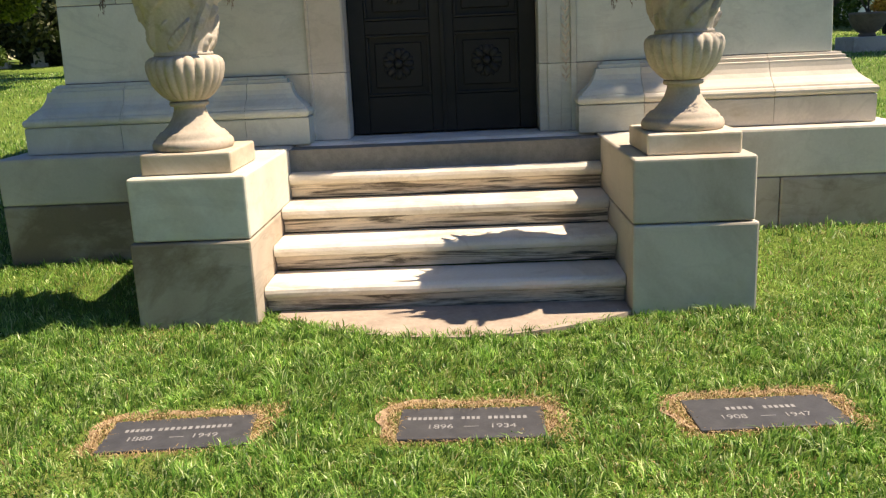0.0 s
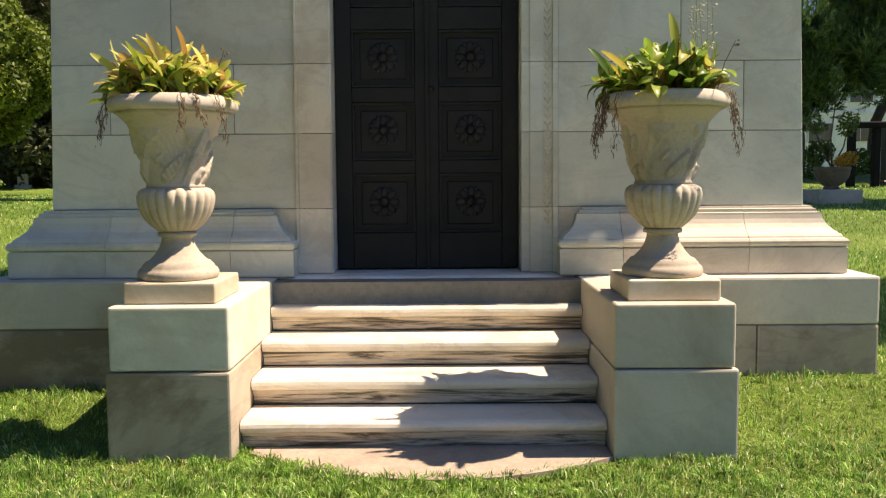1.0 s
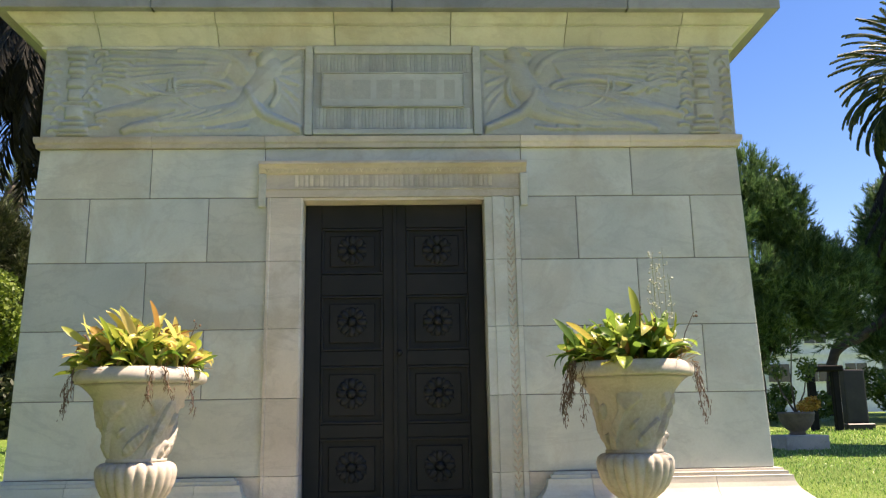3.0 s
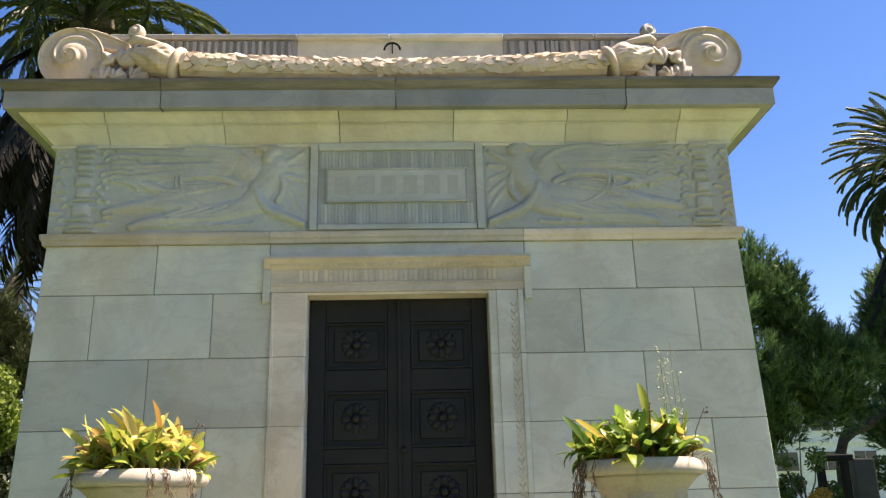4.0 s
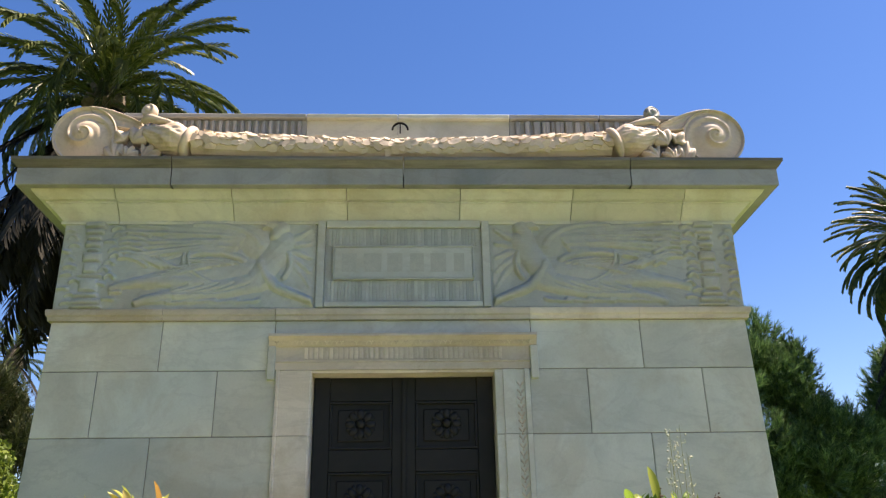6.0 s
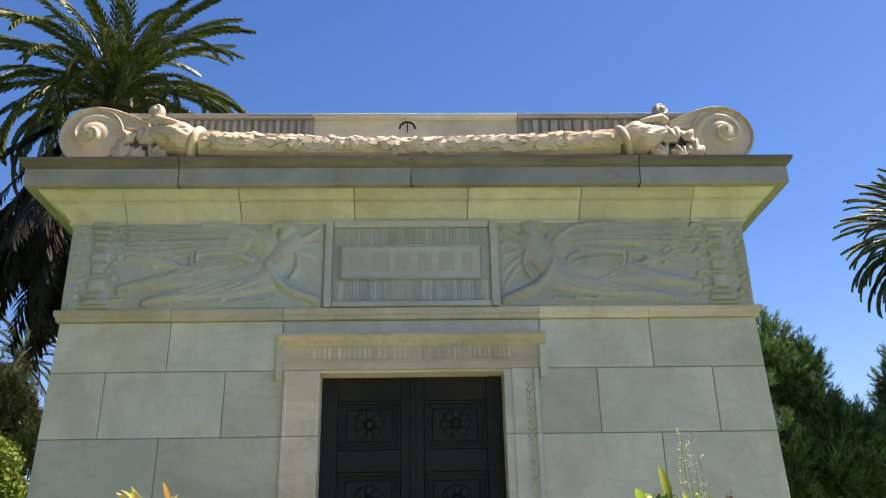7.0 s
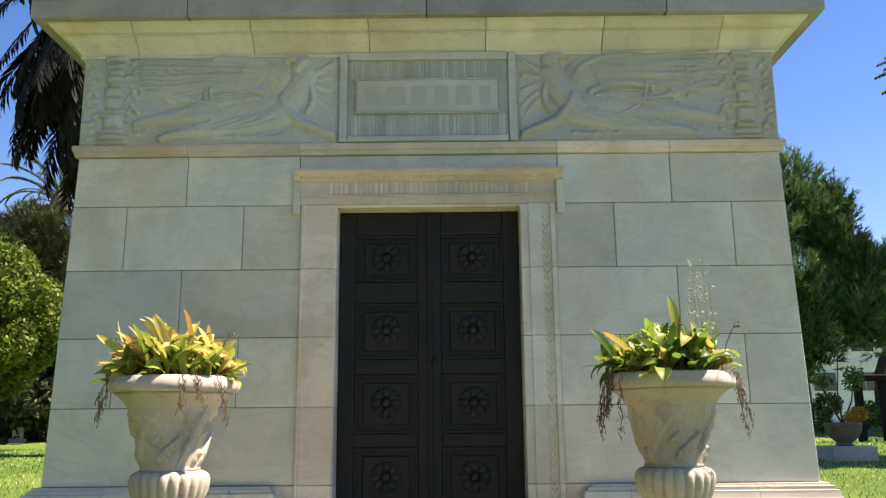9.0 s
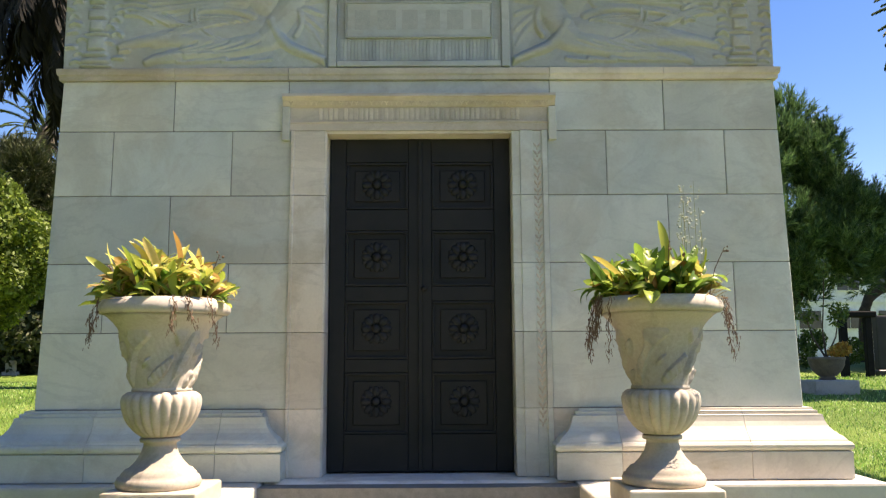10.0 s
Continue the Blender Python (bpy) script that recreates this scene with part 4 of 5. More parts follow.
part("door_knob", bm, BRONZE_WORN, mausoleum, "round bronze door knob", smooth=True)
bm = box(-0.014, 0.02, DOOR_Y - 0.03, DOOR_Y - 0.0135, FLOOR_Z + 0.02, 3.38, 0.004, 1)
part("astragal", bm, BRONZE, mausoleum, "bronze strip over the meeting edges")

# ---- steps ----
stairs = thing("front_steps", "five worn marble steps between stone pedestals", "steps")


def step_section(i):
    """Rounded nosing over a set-back riser."""
    z1, z0 = i * RISER, (i - 1) * RISER
    y = STEP_Y + (i - 1) * TREAD
    sec = [(y + 0.05, z0 + (0.01 if i > 1 else -0.25)), (y + 0.05, z1 - 0.1), (y + 0.034, z1 - 0.095), (y + 0.034, z1 - 0.072)]
    for k in range(7):
        a = -math.pi / 2 + math.pi * k / 6
        sec.append((y + 0.03 - 0.042 * math.cos(a), z1 - 0.038 + 0.038 * math.sin(a)))
    sec.append((y + 0.08, z1))
    back = y + TREAD + 0.049 if i < 5 else 6.62
    sec += [(back, z1), (back, z0 + (0.01 if i > 1 else -0.25))]
    return sec


def step_mesh(i, riser=False):
    sec = step_section(i)
    if riser:
        y, z = sec[0]
        top = sec[3][1] - 0.006
        sec = [(y - 0.004, z), (y - 0.004, top - 0.03), (y - 0.019, top - 0.025), (y - 0.019, top), (y + 0.02, top), (y + 0.02, z)]
    bm = bmesh.new()
    n = 40
    rows = []
    for k in range(n + 1):
        x = -STEP_W + 0.004 + (2 * STEP_W - 0.008) * k / n
        wear = 0.004 * noise.noise(Vector((x * 2.2, i * 3.1, 0))) + 0.002 * noise.noise(Vector((x * 9, i, 2)))
        rows.append([bm.verts.new((x, y + (wear if 2 <= j <= 11 else 0), z + (0.6 * wear if 5 <= j <= 11 and i < 5 else 0))) for j, (y, z) in enumerate(sec)])
    m = len(sec)
    for a, b in zip(rows, rows[1:]):
        for k in range(m):
            bm.faces.new((a[k], a[(k + 1) % m], b[(k + 1) % m], b[k]))
    bm.faces.new(rows[0])
    bm.faces.new(list(reversed(rows[-1])))
    bmesh.ops.recalc_face_normals(bm, faces=bm.faces)
    return bm


for i in range(1, 6):
    step = part("step", step_mesh(i), MARBLE_STEP, stairs)
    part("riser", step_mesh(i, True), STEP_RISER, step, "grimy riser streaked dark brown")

# ---- pedestals beside the steps ----
P_Y, P_IN, P_OUT, P_Z, P_MID = 4.661, 1.068, 1.742, 0.875, 0.507


def pedestal(s):
    side = "shaded, with brown stains" if s < 0 else "with a brown-stained lower edge"
    ob = thing("pedestal", "marble block pedestal beside the steps, " + side, "pedestal", "pedestals of the steps")
    lower = box(P_IN, P_OUT + 0.02, P_Y - 0.012, 5.86, -0.25, P_MID - GAP, 0.014, 2)
    upper = box(P_IN, P_OUT, P_Y, 5.86, P_MID + GAP, P_Z, 0.02, 3)
    cap = box(1.16, 1.68, P_Y + 0.085, 5.3, P_Z + 0.001, 0.997, 0.016, 3)
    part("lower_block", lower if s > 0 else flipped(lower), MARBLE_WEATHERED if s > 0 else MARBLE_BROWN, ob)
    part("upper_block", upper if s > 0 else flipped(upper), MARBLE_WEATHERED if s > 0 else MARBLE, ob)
    part("cap_slab", cap if s > 0 else flipped(cap), MARBLE_WARM, ob)
    return ob


pedestal(-1), pedestal(1)


# ---- urns ----
def flutes(a, r, z):
    k = 22
    return r * (1 + 0.085 * abs(math.cos(a * k / 2)) ** 0.7 - 0.06)


def carved(a, r, z):
    """Soft raised scrolls on the cup."""
    f = max(0.0, 1 - abs((z - 0.71) / 0.16) ** 4)
    h = 0.5 + 0.5 * math.sin(5 * a + 2.2 * math.sin(14 * z))
    g = 0.5 + 0.5 * math.sin(9 * a - 24 * z + 2 * math.cos(3 * a))
    q = 0.5 + 0.5 * math.sin(17 * a + 9 * z + 3 * math.sin(31 * z))
    lump = min(1.0, max(0.0, (h * g - 0.2) / 0.07))
    fold = abs(math.sin(13 * a + 37 * z + 2 * math.sin(5 * a)))
    return r + f * (0.024 * lump + 0.005 * q * lump + 0.004 * fold * lump + 0.002 * fold - 0.004)


def urn(x, label):
    ob = thing("urn", label, "urn", "garden urns", at=(x, 5.0, 0.998))
    part("foot", lathe([(0.222, 0.0), (0.2313, 0.01), (0.2331, 0.035), (0.222, 0.058), (0.2091, 0.06), (0.2072, 0.075), (0.1896, 0.092), (0.185, 0.1), (0.1646, 0.106), (0.1295, 0.145), (0.1036, 0.185), (0.0907, 0.225), (0.0888, 0.245),
                        (0.1091, 0.25), (0.1129, 0.26), (0.1091, 0.272), (0.0971, 0.275)], 48), CAST_STONE, ob, smooth=True)
    part("fluted_bowl", lathe([(0.0925, 0.276), (0.1091, 0.28), (0.148, 0.312), (0.1804, 0.352), (0.2035, 0.4), (0.2155, 0.448), (0.2174, 0.48), (0.2091, 0.507), (0.1896, 0.524), (0.1711, 0.53)], 176, flutes), CAST_STONE, ob, smooth=True)
    part("cup", lathe([(0.166, 0.531), (0.166, 0.545)] + [(0.16 + 0.052 * (k / 60) + 0.045 * (k / 60) ** 3, 0.55 + 0.34 * k / 60) for k in range(61)] + [(0.282, 0.92), (0.308, 0.945), (0.335, 0.962)], 220, carved), CAST_STONE, ob, smooth=True)
    part("rim", lathe([(0.335, 0.963), (0.352, 0.964), (0.364, 0.976), (0.368, 0.995), (0.362, 1.018), (0.345, 1.04), (0.325, 1.052), (0.308, 1.052), (0.295, 1.038), (0.29, 0.99)], 64,
                      lambda a, r, z: r * (1 + 0.008 * math.sin(5 * a + 1) + 0.005 * math.sin(13 * a))), CAST_STONE, ob, smooth=True)
    part("soil", lathe([(0.28, 0.985), (0.289, 1.0), (0.2, 1.02), (0.05, 1.03)], 24), SOIL, ob)
    return ob


urn(-1.442, "weathered stone urn with fluted bowl, holding yellowed bromeliads")
urn(1.41, "weathered stone urn with carved cup, holding green bromeliads")


def strap_leaf(length, width, droop, fold=0.45, segs=9):
    """A channelled, blunt strap leaf that rises along +x and bends over."""
    verts, faces = [], []
    x = z = 0.0
    ang = 1.4
    for k in range(segs + 1):
        f = k / segs
        w = max(width * (0.5 + 0.75 * f - 1.25 * f ** 6), 0.004)
        cup = fold * w * (1 - 0.6 * f)
        verts += [(x, -w / 2, z + cup), (x, -w / 4, z + cup * 0.3), (x, w / 4, z + cup * 0.3), (x, w / 2, z + cup)]
        x += length / segs * math.cos(ang)
        z += length / segs * math.sin(ang)
        ang -= droop / segs * (0.3 + 1.4 * f)
    for k in range(segs):
        for j in range(3):
            a = 4 * k + j
            faces.append((a, a + 1, a + 5, a + 4))
    return raw_mesh("leaf", verts, faces)


LEAVES = [strap_leaf(0.2, 0.066, 0.9), strap_leaf(0.19, 0.075, 1.7), strap_leaf(0.23, 0.05, 0.5), strap_leaf(0.15, 0.08, 2.3), strap_leaf(0.17, 0.045, 1.3), strap_leaf(0.21, 0.06, 2.7)]


def hanging_stem(rng, start_p, length, out):
    bm = bmesh.new()
    p, pts = Vector(start_p), []
    n = 8
    for k in range(n + 1):
        pts.append(tuple(p))
        p = p + Vector((out[0] * 0.008 * (1 - k / n) + rng.uniform(-0.012, 0.012), out[1] * 0.008 * (1 - k / n) + rng.uniform(-0.01, 0.01), -length / n))
    tube(pts, [0.0025] * (n + 1), 5, bm)
    for k in range(60):
        q = Vector(pts[rng.randrange(1, n + 1)]) + Vector((rng.uniform(-0.016, 0.016), rng.uniform(-0.016, 0.016), rng.uniform(-0.03, 0.03)))
        t = Vector((rng.uniform(-0.012, 0.012), rng.uniform(-0.012, 0.012), -rng.uniform(0.015, 0.035)))
        w = Vector((rng.uniform(-1, 1), rng.uniform(-1, 1), 0.2)).normalized() * 0.003
        vs = [bm.verts.new(p) for p in (q - w, q + t * 0.5 + w.cross(t).normalized() * 0.003, q + w, q + t)]
        for f3 in ((0, 1, 3), (1, 2, 3), (2, 0, 3), (0, 2, 1)):
            bm.faces.new([vs[m] for m in f3])
    return bm


def bromeliads(x, seed, materials, label, lean, spikes=0):
    rng = random.Random(seed)
    top = 2.02
    ob = thing("bromeliad_plant", label, "plant", "plants in the urns", at=(x, 5.0, top))
    shared = {}
    for m in materials:
        for k, me in enumerate(LEAVES):
            c = me.copy()
            c.materials.append(m)
            shared[(m.name, k)] = c
    for r in range(84):
        a = rng.uniform(0, 2 * math.pi)
        d = 0.285 * math.sqrt(rng.random())
        cx, cy = d * math.cos(a), d * math.sin(a)
        if spikes and (cx > 0.19 or abs(cx + 0.02) < 0.02):
            continue
        m = materials[0] if rng.random() < 0.85 else materials[-1]
        size = rng.uniform(0.6, 1.2) * (1.42 - 0.45 * d / 0.3)
        for j in range(rng.randrange(5, 7)):
            k = rng.randrange(len(LEAVES))
            yaw = j * 52 + rng.uniform(-28, 28)
            leaf = part("leaf", shared[(m.name, k)], None, ob, smooth=True)
            tip = 34 * d / 0.3
            leaf.matrix_basis = (Matrix.Translation((cx, cy, rng.uniform(-0.03, 0.08) + 0.1 * (1 - d / 0.285))) @ Matrix.Rotation(radians(tip), 4, Vector((-math.sin(a), math.cos(a), 0)))
                                 @ pose(0, 0, 0, 0, rng.uniform(-14, 44), yaw) @ Matrix.Diagonal((size, size * rng.uniform(0.6, 1.15), size * rng.uniform(0.85, 1.2), 1)) @ pose(0, 0, 0, rng.uniform(-30, 30), 0, 0))
    for k in range(5 + (5 if spikes else 0)):
        a = lean[k % 3] + rng.uniform(-0.16, 0.16)
        part("hanging_stem", hanging_stem(rng, (0.362 * math.cos(a), 0.362 * math.sin(a), 0.035), rng.uniform(0.14, 0.34), (math.cos(a), math.sin(a))), DRY_STEM, ob, "dried drooping stem")
    for k in range(14):
        a = rng.uniform(0, 2 * math.pi)
        r0 = rng.uniform(0.05, 0.31)
        h = rng.uniform(0.12, 0.32)
        bm = tube([(r0 * math.cos(a), r0 * math.sin(a), 0), (1.15 * r0 * math.cos(a), 1.15 * r0 * math.sin(a), h * 0.6), (1.35 * r0 * math.cos(a), 1.35 * r0 * math.sin(a), h)], [0.003, 0.003, 0.002], 5)
        for j in range(5):
            q = Vector((1.35 * r0 * math.cos(a), 1.35 * r0 * math.sin(a), h)) + Vector((rng.uniform(-0.02, 0.02), rng.uniform(-0.02, 0.02), rng.uniform(-0.03, 0.02)))
            bmesh.ops.create_uvsphere(bm, u_segments=5, v_segments=4, radius=rng.uniform(0.004, 0.009), matrix=Matrix.Translation(q))
        part("dry_stalk", bm, DRY_STEM, ob)
    # thin withered blades that arch over the rim
    withered = LEAVES[2].copy()
    withered.materials.append(STRAW)
    for k in range(70 if spikes else 46):
        a = rng.uniform(-0.9, 0.9) if spikes and k % 4 else rng.uniform(0, 2 * math.pi)
        d = rng.uniform(0.14, 0.3)
        blade = part("withered_blade", withered, None, ob)
        sz = rng.uniform(0.5, 1.0)
        blade.matrix_basis = Matrix.Translation((d * math.cos(a), d * math.sin(a), 0.0)) @ pose(0, 0, 0, 0, rng.uniform(5, 75), math.degrees(a) + rng.uniform(-70, 70)) @ Matrix.Diagonal((sz, sz * 0.16, sz, 1))
    for k in range(spikes):
        bx, by = 0.16 + 0.05 * (k % 3), -0.05 + 0.05 * (k // 3)
        h = rng.uniform(0.5, 0.72)
        px, py = bx + rng.uniform(-0.03, 0.05), by + rng.uniform(-0.03, 0.03)
        bm = tube([(bx, by, 0), ((bx + px) / 2 + 0.01, by, h * 0.5), (px, py, h)], [0.002, 0.0018, 0.001], 4)
        stalk = part("flower_stalk", bm, STALK, ob, "thin pale flower stalk")
        bm = bmesh.new()
        for j in range(16):
            f = rng.uniform(0.5, 1.0)
            q = Vector((bx + (px - bx) * f + rng.uniform(-0.028, 0.028), by + (py - by) * f + rng.uniform(-0.028, 0.028), h * f))
            bmesh.ops.create_uvsphere(bm, u_segments=5, v_segments=4, radius=rng.uniform(0.004, 0.0085), matrix=Matrix.Translation(q))
        part("blossom", bm, FLOWER, stalk)
    return ob


bromeliads(-1.442, 3, [YELLOW_LEAF, GREEN_LEAF], "yellowed bromeliads with dry stems spilling over the urn", (3.5, 5.2, 5.7))
bromeliads(1.41, 8, [GREEN_LEAF, YELLOW_LEAF], "green bromeliads with dried hanging stems and tall pale flower stalks", (3.3, 3.6, 6.0), 7)

# ---- paving and grave markers ----
bm = bmesh.new()
edge = [(1.06, 4.86), (-0.98, 4.86)] + [(-0.98 + 2.04 * k / 24, 4.30 + 0.36 * ((-1.08 + 2.04 * k / 24) / 0.98) ** 2) for k in range(25)]
low, top = [bm.verts.new((x, y, -0.08)) for x, y in edge], [bm.verts.new((x, y, 0.016)) for x, y in edge]
bm.faces.new(top)
for k in range(len(edge)):
    bm.faces.new((low[k], low[(k + 1) % len(edge)], top[(k + 1) % len(edge)], top[k]))
bmesh.ops.recalc_face_normals(bm, faces=bm.faces)
slab = tagged(part("paving_slab", bm, CONCRETE), "worn pinkish concrete slab before the steps", "slab")


def text_mesh(body, size):
    cu = bpy.data.curves.new("date", "FONT")
    cu.body, cu.size, cu.align_x, cu.align_y = body, size, "CENTER", "CENTER"
    cu.extrude = 0.0008
    ob = new("date", cu)
    bpy.context.view_layer.update()
    me = bpy.data.meshes.new_from_object(ob)
    bpy.data.objects.remove(ob)
    return me


MARKERS = [(-1.075, 3.262, 4.0, (("1880", -0.155), ("1949", 0.115)), ((-0.17, 0.13), (-0.02, 0.15), (0.14, 0.16))),
           (0.15, 3.293, -1.0, (("1896", -0.13), ("1934", 0.13)), ((-0.17, 0.2), (0.0, 0.085), (0.155, 0.17))),
           (1.352, 3.285, 2.0, (("1908", -0.14), ("1947", 0.12)), ((-0.085, 0.12), (0.08, 0.14)))]
for x, y, turn, dates, words in MARKERS:
    mk = thing("grave_marker", "flat dark granite grave marker set flush in dry turf", "grave marker", "flat grave markers", at=(x, y, float(ground_z(x, y)) - 0.011))
    mk.rotation_euler = (radians(-1.0), 0, radians(turn))
    part("stone", box(-0.305, 0.305, -0.152, 0.152, -0.08, 0.016, 0.006, 2), SLATE, mk)
    for cx, w in words:
        many = max(3, round(w / 0.0235))
        for k in range(many):
            xa = cx - w / 2 + w * k / many
            part("name_bar", box(xa, xa + w / many * 0.62, 0.027, 0.055, 0.0155, 0.0168), LETTER, mk)
    for body, cx in dates:
        d = part("date", text_mesh(body, 0.056), LETTER, mk)
        d.location = (cx, -0.045, 0.0168)
    part("dash", box(-0.03, 0.03, -0.0475, -0.0425, 0.0155, 0.0172), LETTER, mk)


# ---- grass ----
def blades(name, x, y, length, width, material, rng, label, lean=0.55, clump=None):
    """Bent grass blades as one object of kind stuff: five points and three triangles each."""
    n = len(x)
    a = rng.uniform(0, 2 * np.pi, n)
    b = lean * length * rng.uniform(0.25, 1.3, n)
    dx, dy = np.cos(a), np.sin(a)
    if clump is not None:
        dx, dy = 0.75 * dx + clump[0], 0.75 * dy + clump[1]
    face = rng.uniform(0, 2 * np.pi, n)
    wx, wy = np.cos(face) * width / 2, np.sin(face) * width / 2
    z = ground_z(x, y) - 0.006
    v = np.empty((n, 5, 3))
    for k, s in ((0, -1), (1, 1)):
        v[:, k] = np.stack([x + s * wx, y + s * wy, z], 1)
        v[:, 2 + k] = np.stack([x + s * wx * 0.8 + dx * b * 0.35, y + s * wy * 0.8 + dy * b * 0.35, z + length * 0.6], 1)
    v[:, 4] = np.stack([x + dx * b, y + dy * b, z + length * np.sqrt(np.clip(1 - 0.5 * (b / np.maximum(length, 1e-4)) ** 2, 0.2, 1))], 1)
    base_i = (np.arange(n) * 5)[:, None]
    f = np.concatenate([base_i + np.array([[0, 1, 3]]), base_i + np.array([[0, 3, 2]]), base_i + np.array([[2, 3, 4]])])
    return tagged(part(name, raw_mesh(name, v.reshape(-1, 3), f), material), label, "grass", kind="stuff")


def soft_noise(x, y, s, k=0.0):
    return np.sin(s * x + 1.3 * np.sin(0.7 * s * y + k) + k) * np.sin(0.9 * s * y + 1.1 * np.sin(0.8 * s * x - k) + 2 * k)


def marker_margin(x, y):
    """Distance outside the nearest grave marker's edge."""
    d = np.full(len(x), 9.0)
    for mx, my, turn, dates, words in MARKERS:
        c, s = math.cos(radians(turn)), math.sin(radians(turn))
        u, w = (x - mx) * c + (y - my) * s, -(x - mx) * s + (y - my) * c
        near = np.where(w < 0, -w - 0.112 + 0.03 * np.sin(7 * u + mx), w - 0.17)
        d = np.minimum(d, np.maximum(np.abs(u + 0.02) - 0.305, near))
    return d


def slab_margin(x, y):
    """Positive on the lawn side of the overgrown slab's edge."""
    front = 4.36 + 0.36 * ((x - 0.1) / 0.98) ** 2 + 0.015 * np.sin(9 * x) + 0.01 * np.sin(23 * x)
    return front - y


def grass_field(rng, n, x0, x1, y0, y1):
    x, y = rng.uniform(x0, x1, n), rng.uniform(y0, y1, n)
    ax = np.abs(x)
    ok = ~((ax < 3.15) & (y > 5.85)) & ~((ax < 1.77) & (ax > 1.05) & (y > 4.645)) & ~((ax <= 1.06) & (slab_margin(x, y) < 0))
    return x[ok], y[ok]


rg = np.random.RandomState(4)
x, y = grass_field(rg, 295000, -3.6, 3.6, 1.2, 4.85)
fade = smoothstep(1.2, 2.0, y) * smoothstep(3.6, 2.9, np.abs(x))
keep = rg.uniform(0, 1, len(x)) < 0.03 + fade
x, y = x[keep], y[keep]
x2, y2 = grass_field(rg, 110000, -5.0, 5.0, 4.6, 7.4)
keep = rg.uniform(0, 1, len(x2)) < smoothstep(5.0, 4.0, np.abs(x2)) * smoothstep(7.4, 6.6, y2)
x2, y2 = x2[keep], y2[keep]
x, y = np.concatenate([x, x2]), np.concatenate([y, y2])
md = marker_margin(x, y)
ragged = 0.05 + 0.04 * soft_noise(x, y, 14) + 0.02 * soft_noise(x, y, 31, 1.0)
ok = md > ragged
# a few blades overhang the near edges of the markers
ok &= (rg.uniform(0, 1, len(x)) < np.clip(md / 0.07, 0.12, 1))
x, y, md = x[ok], y[ok], md[ok]
dry_chance = 0.04 + 0.75 * np.exp(-(np.clip(md, 0, None) / 0.06) ** 2) + 0.35 * np.exp(-((x - 0.42) ** 2 / 0.03 + (y - 3.72) ** 2 / 0.02))
dry_chance += 0.22 * np.clip(soft_noise(x, y, 2.3, 0.6) - 0.25, 0, 1) + 0.5 * np.exp(-((slab_margin(x, y)) / 0.05) ** 2) * (np.abs(x) < 1.1)
dry_chance += 0.35 * np.exp(-((np.abs(x) - 1.85) / 0.12) ** 2) * (y > 4.4) * (x > 0) + 0.16 * (x > 2.0) * (y > 4.4)
dry = rg.uniform(0, 1, len(x)) < dry_chance
tuft = 0.8 + 0.3 * soft_noise(x, y, 5.0, 0.3) + 0.45 * soft_noise(x, y, 21.0, 1.7) + 0.35 * soft_noise(x, y, 43.0, 0.7)
ln = np.clip(tuft, 0.25, 1.6) * rg.uniform(0.02, 0.07, len(x))
ln *= np.where(md < 0.12, 0.7, 1.0)
wd = rg.uniform(0.003, 0.0085, len(x))
cl = (0.9 * soft_noise(x, y, 26.0, 2.2), 0.9 * soft_noise(y, x, 31.0, 0.9))
g = ~dry
blades("grass", x[g], y[g], ln[g], wd[g], GRASS, rg, "short uneven green lawn grass", 1.05, (cl[0][g], cl[1][g]))
blades("dry_grass", x[dry], y[dry], ln[dry] * 0.62, wd[dry] * 0.8, STRAW, rg, "dry straw-coloured grass clippings in the lawn", 1.1)
# clippings lying round the markers
cx, cy = [], []
for mx, my, turn, dates, words in MARKERS:
    u, w = rg.uniform(-0.46, 0.46, 9000), rg.uniform(-0.26, 0.32, 9000)
    keep = (w > rg.uniform(-0.21, -0.12, 9000)) & (np.maximum(np.abs(u) - 0.30, np.abs(w) - 0.148) > rg.uniform(-0.012, 0.0, 9000)) & (np.maximum(np.abs(u) - 0.305, np.abs(w) - 0.15) < 0.05 + 0.085 * rg.uniform(0, 1, 9000) * (0.6 + 0.4 * np.sin(5 * u + mx)))
    c, s = math.cos(radians(turn)), math.sin(radians(turn))
    cx.append(mx + u[keep] * c - w[keep] * s), cy.append(my + u[keep] * s + w[keep] * c)
cx, cy = np.concatenate(cx), np.concatenate(cy)
blades("straw", cx, cy, rg.uniform(0.012, 0.028, len(cx)), rg.uniform(0.003, 0.006, len(cx)), STRAW, rg, "flat straw thatch round the grave markers", 1.6)
for mx, my, turn, dates, words in MARKERS:
    bm = bmesh.new()
    ring = []
    for k in range(40):
        a = 2 * math.pi * k / 40
        e = (abs(math.cos(a)) ** 3 + abs(math.sin(a)) ** 3) ** (-1 / 3)
        wob = 0.02 * math.sin(3 * a + mx * 5) + 0.012 * math.sin(7 * a)
        px, py = -0.02 + (0.385 + wob) * e * math.cos(a), 0.015 + (0.225 + wob) * e * math.sin(a) * (1.0 if math.sin(a) > 0 else 0.7)
        ring.append(bm.verts.new((mx + px, my + py, float(ground_z(mx + px, my + py)) + 0.001)))
    mid = bm.verts.new((mx, my, float(ground_z(mx, my)) - 0.04))
    for k in range(40):
        bm.faces.new((mid, ring[k], ring[(k + 1) % 40]))
    tagged(part("bare_patch", bm, THATCH), "bare straw-covered soil round a grave marker", "soil", "bare patches", "stuff")
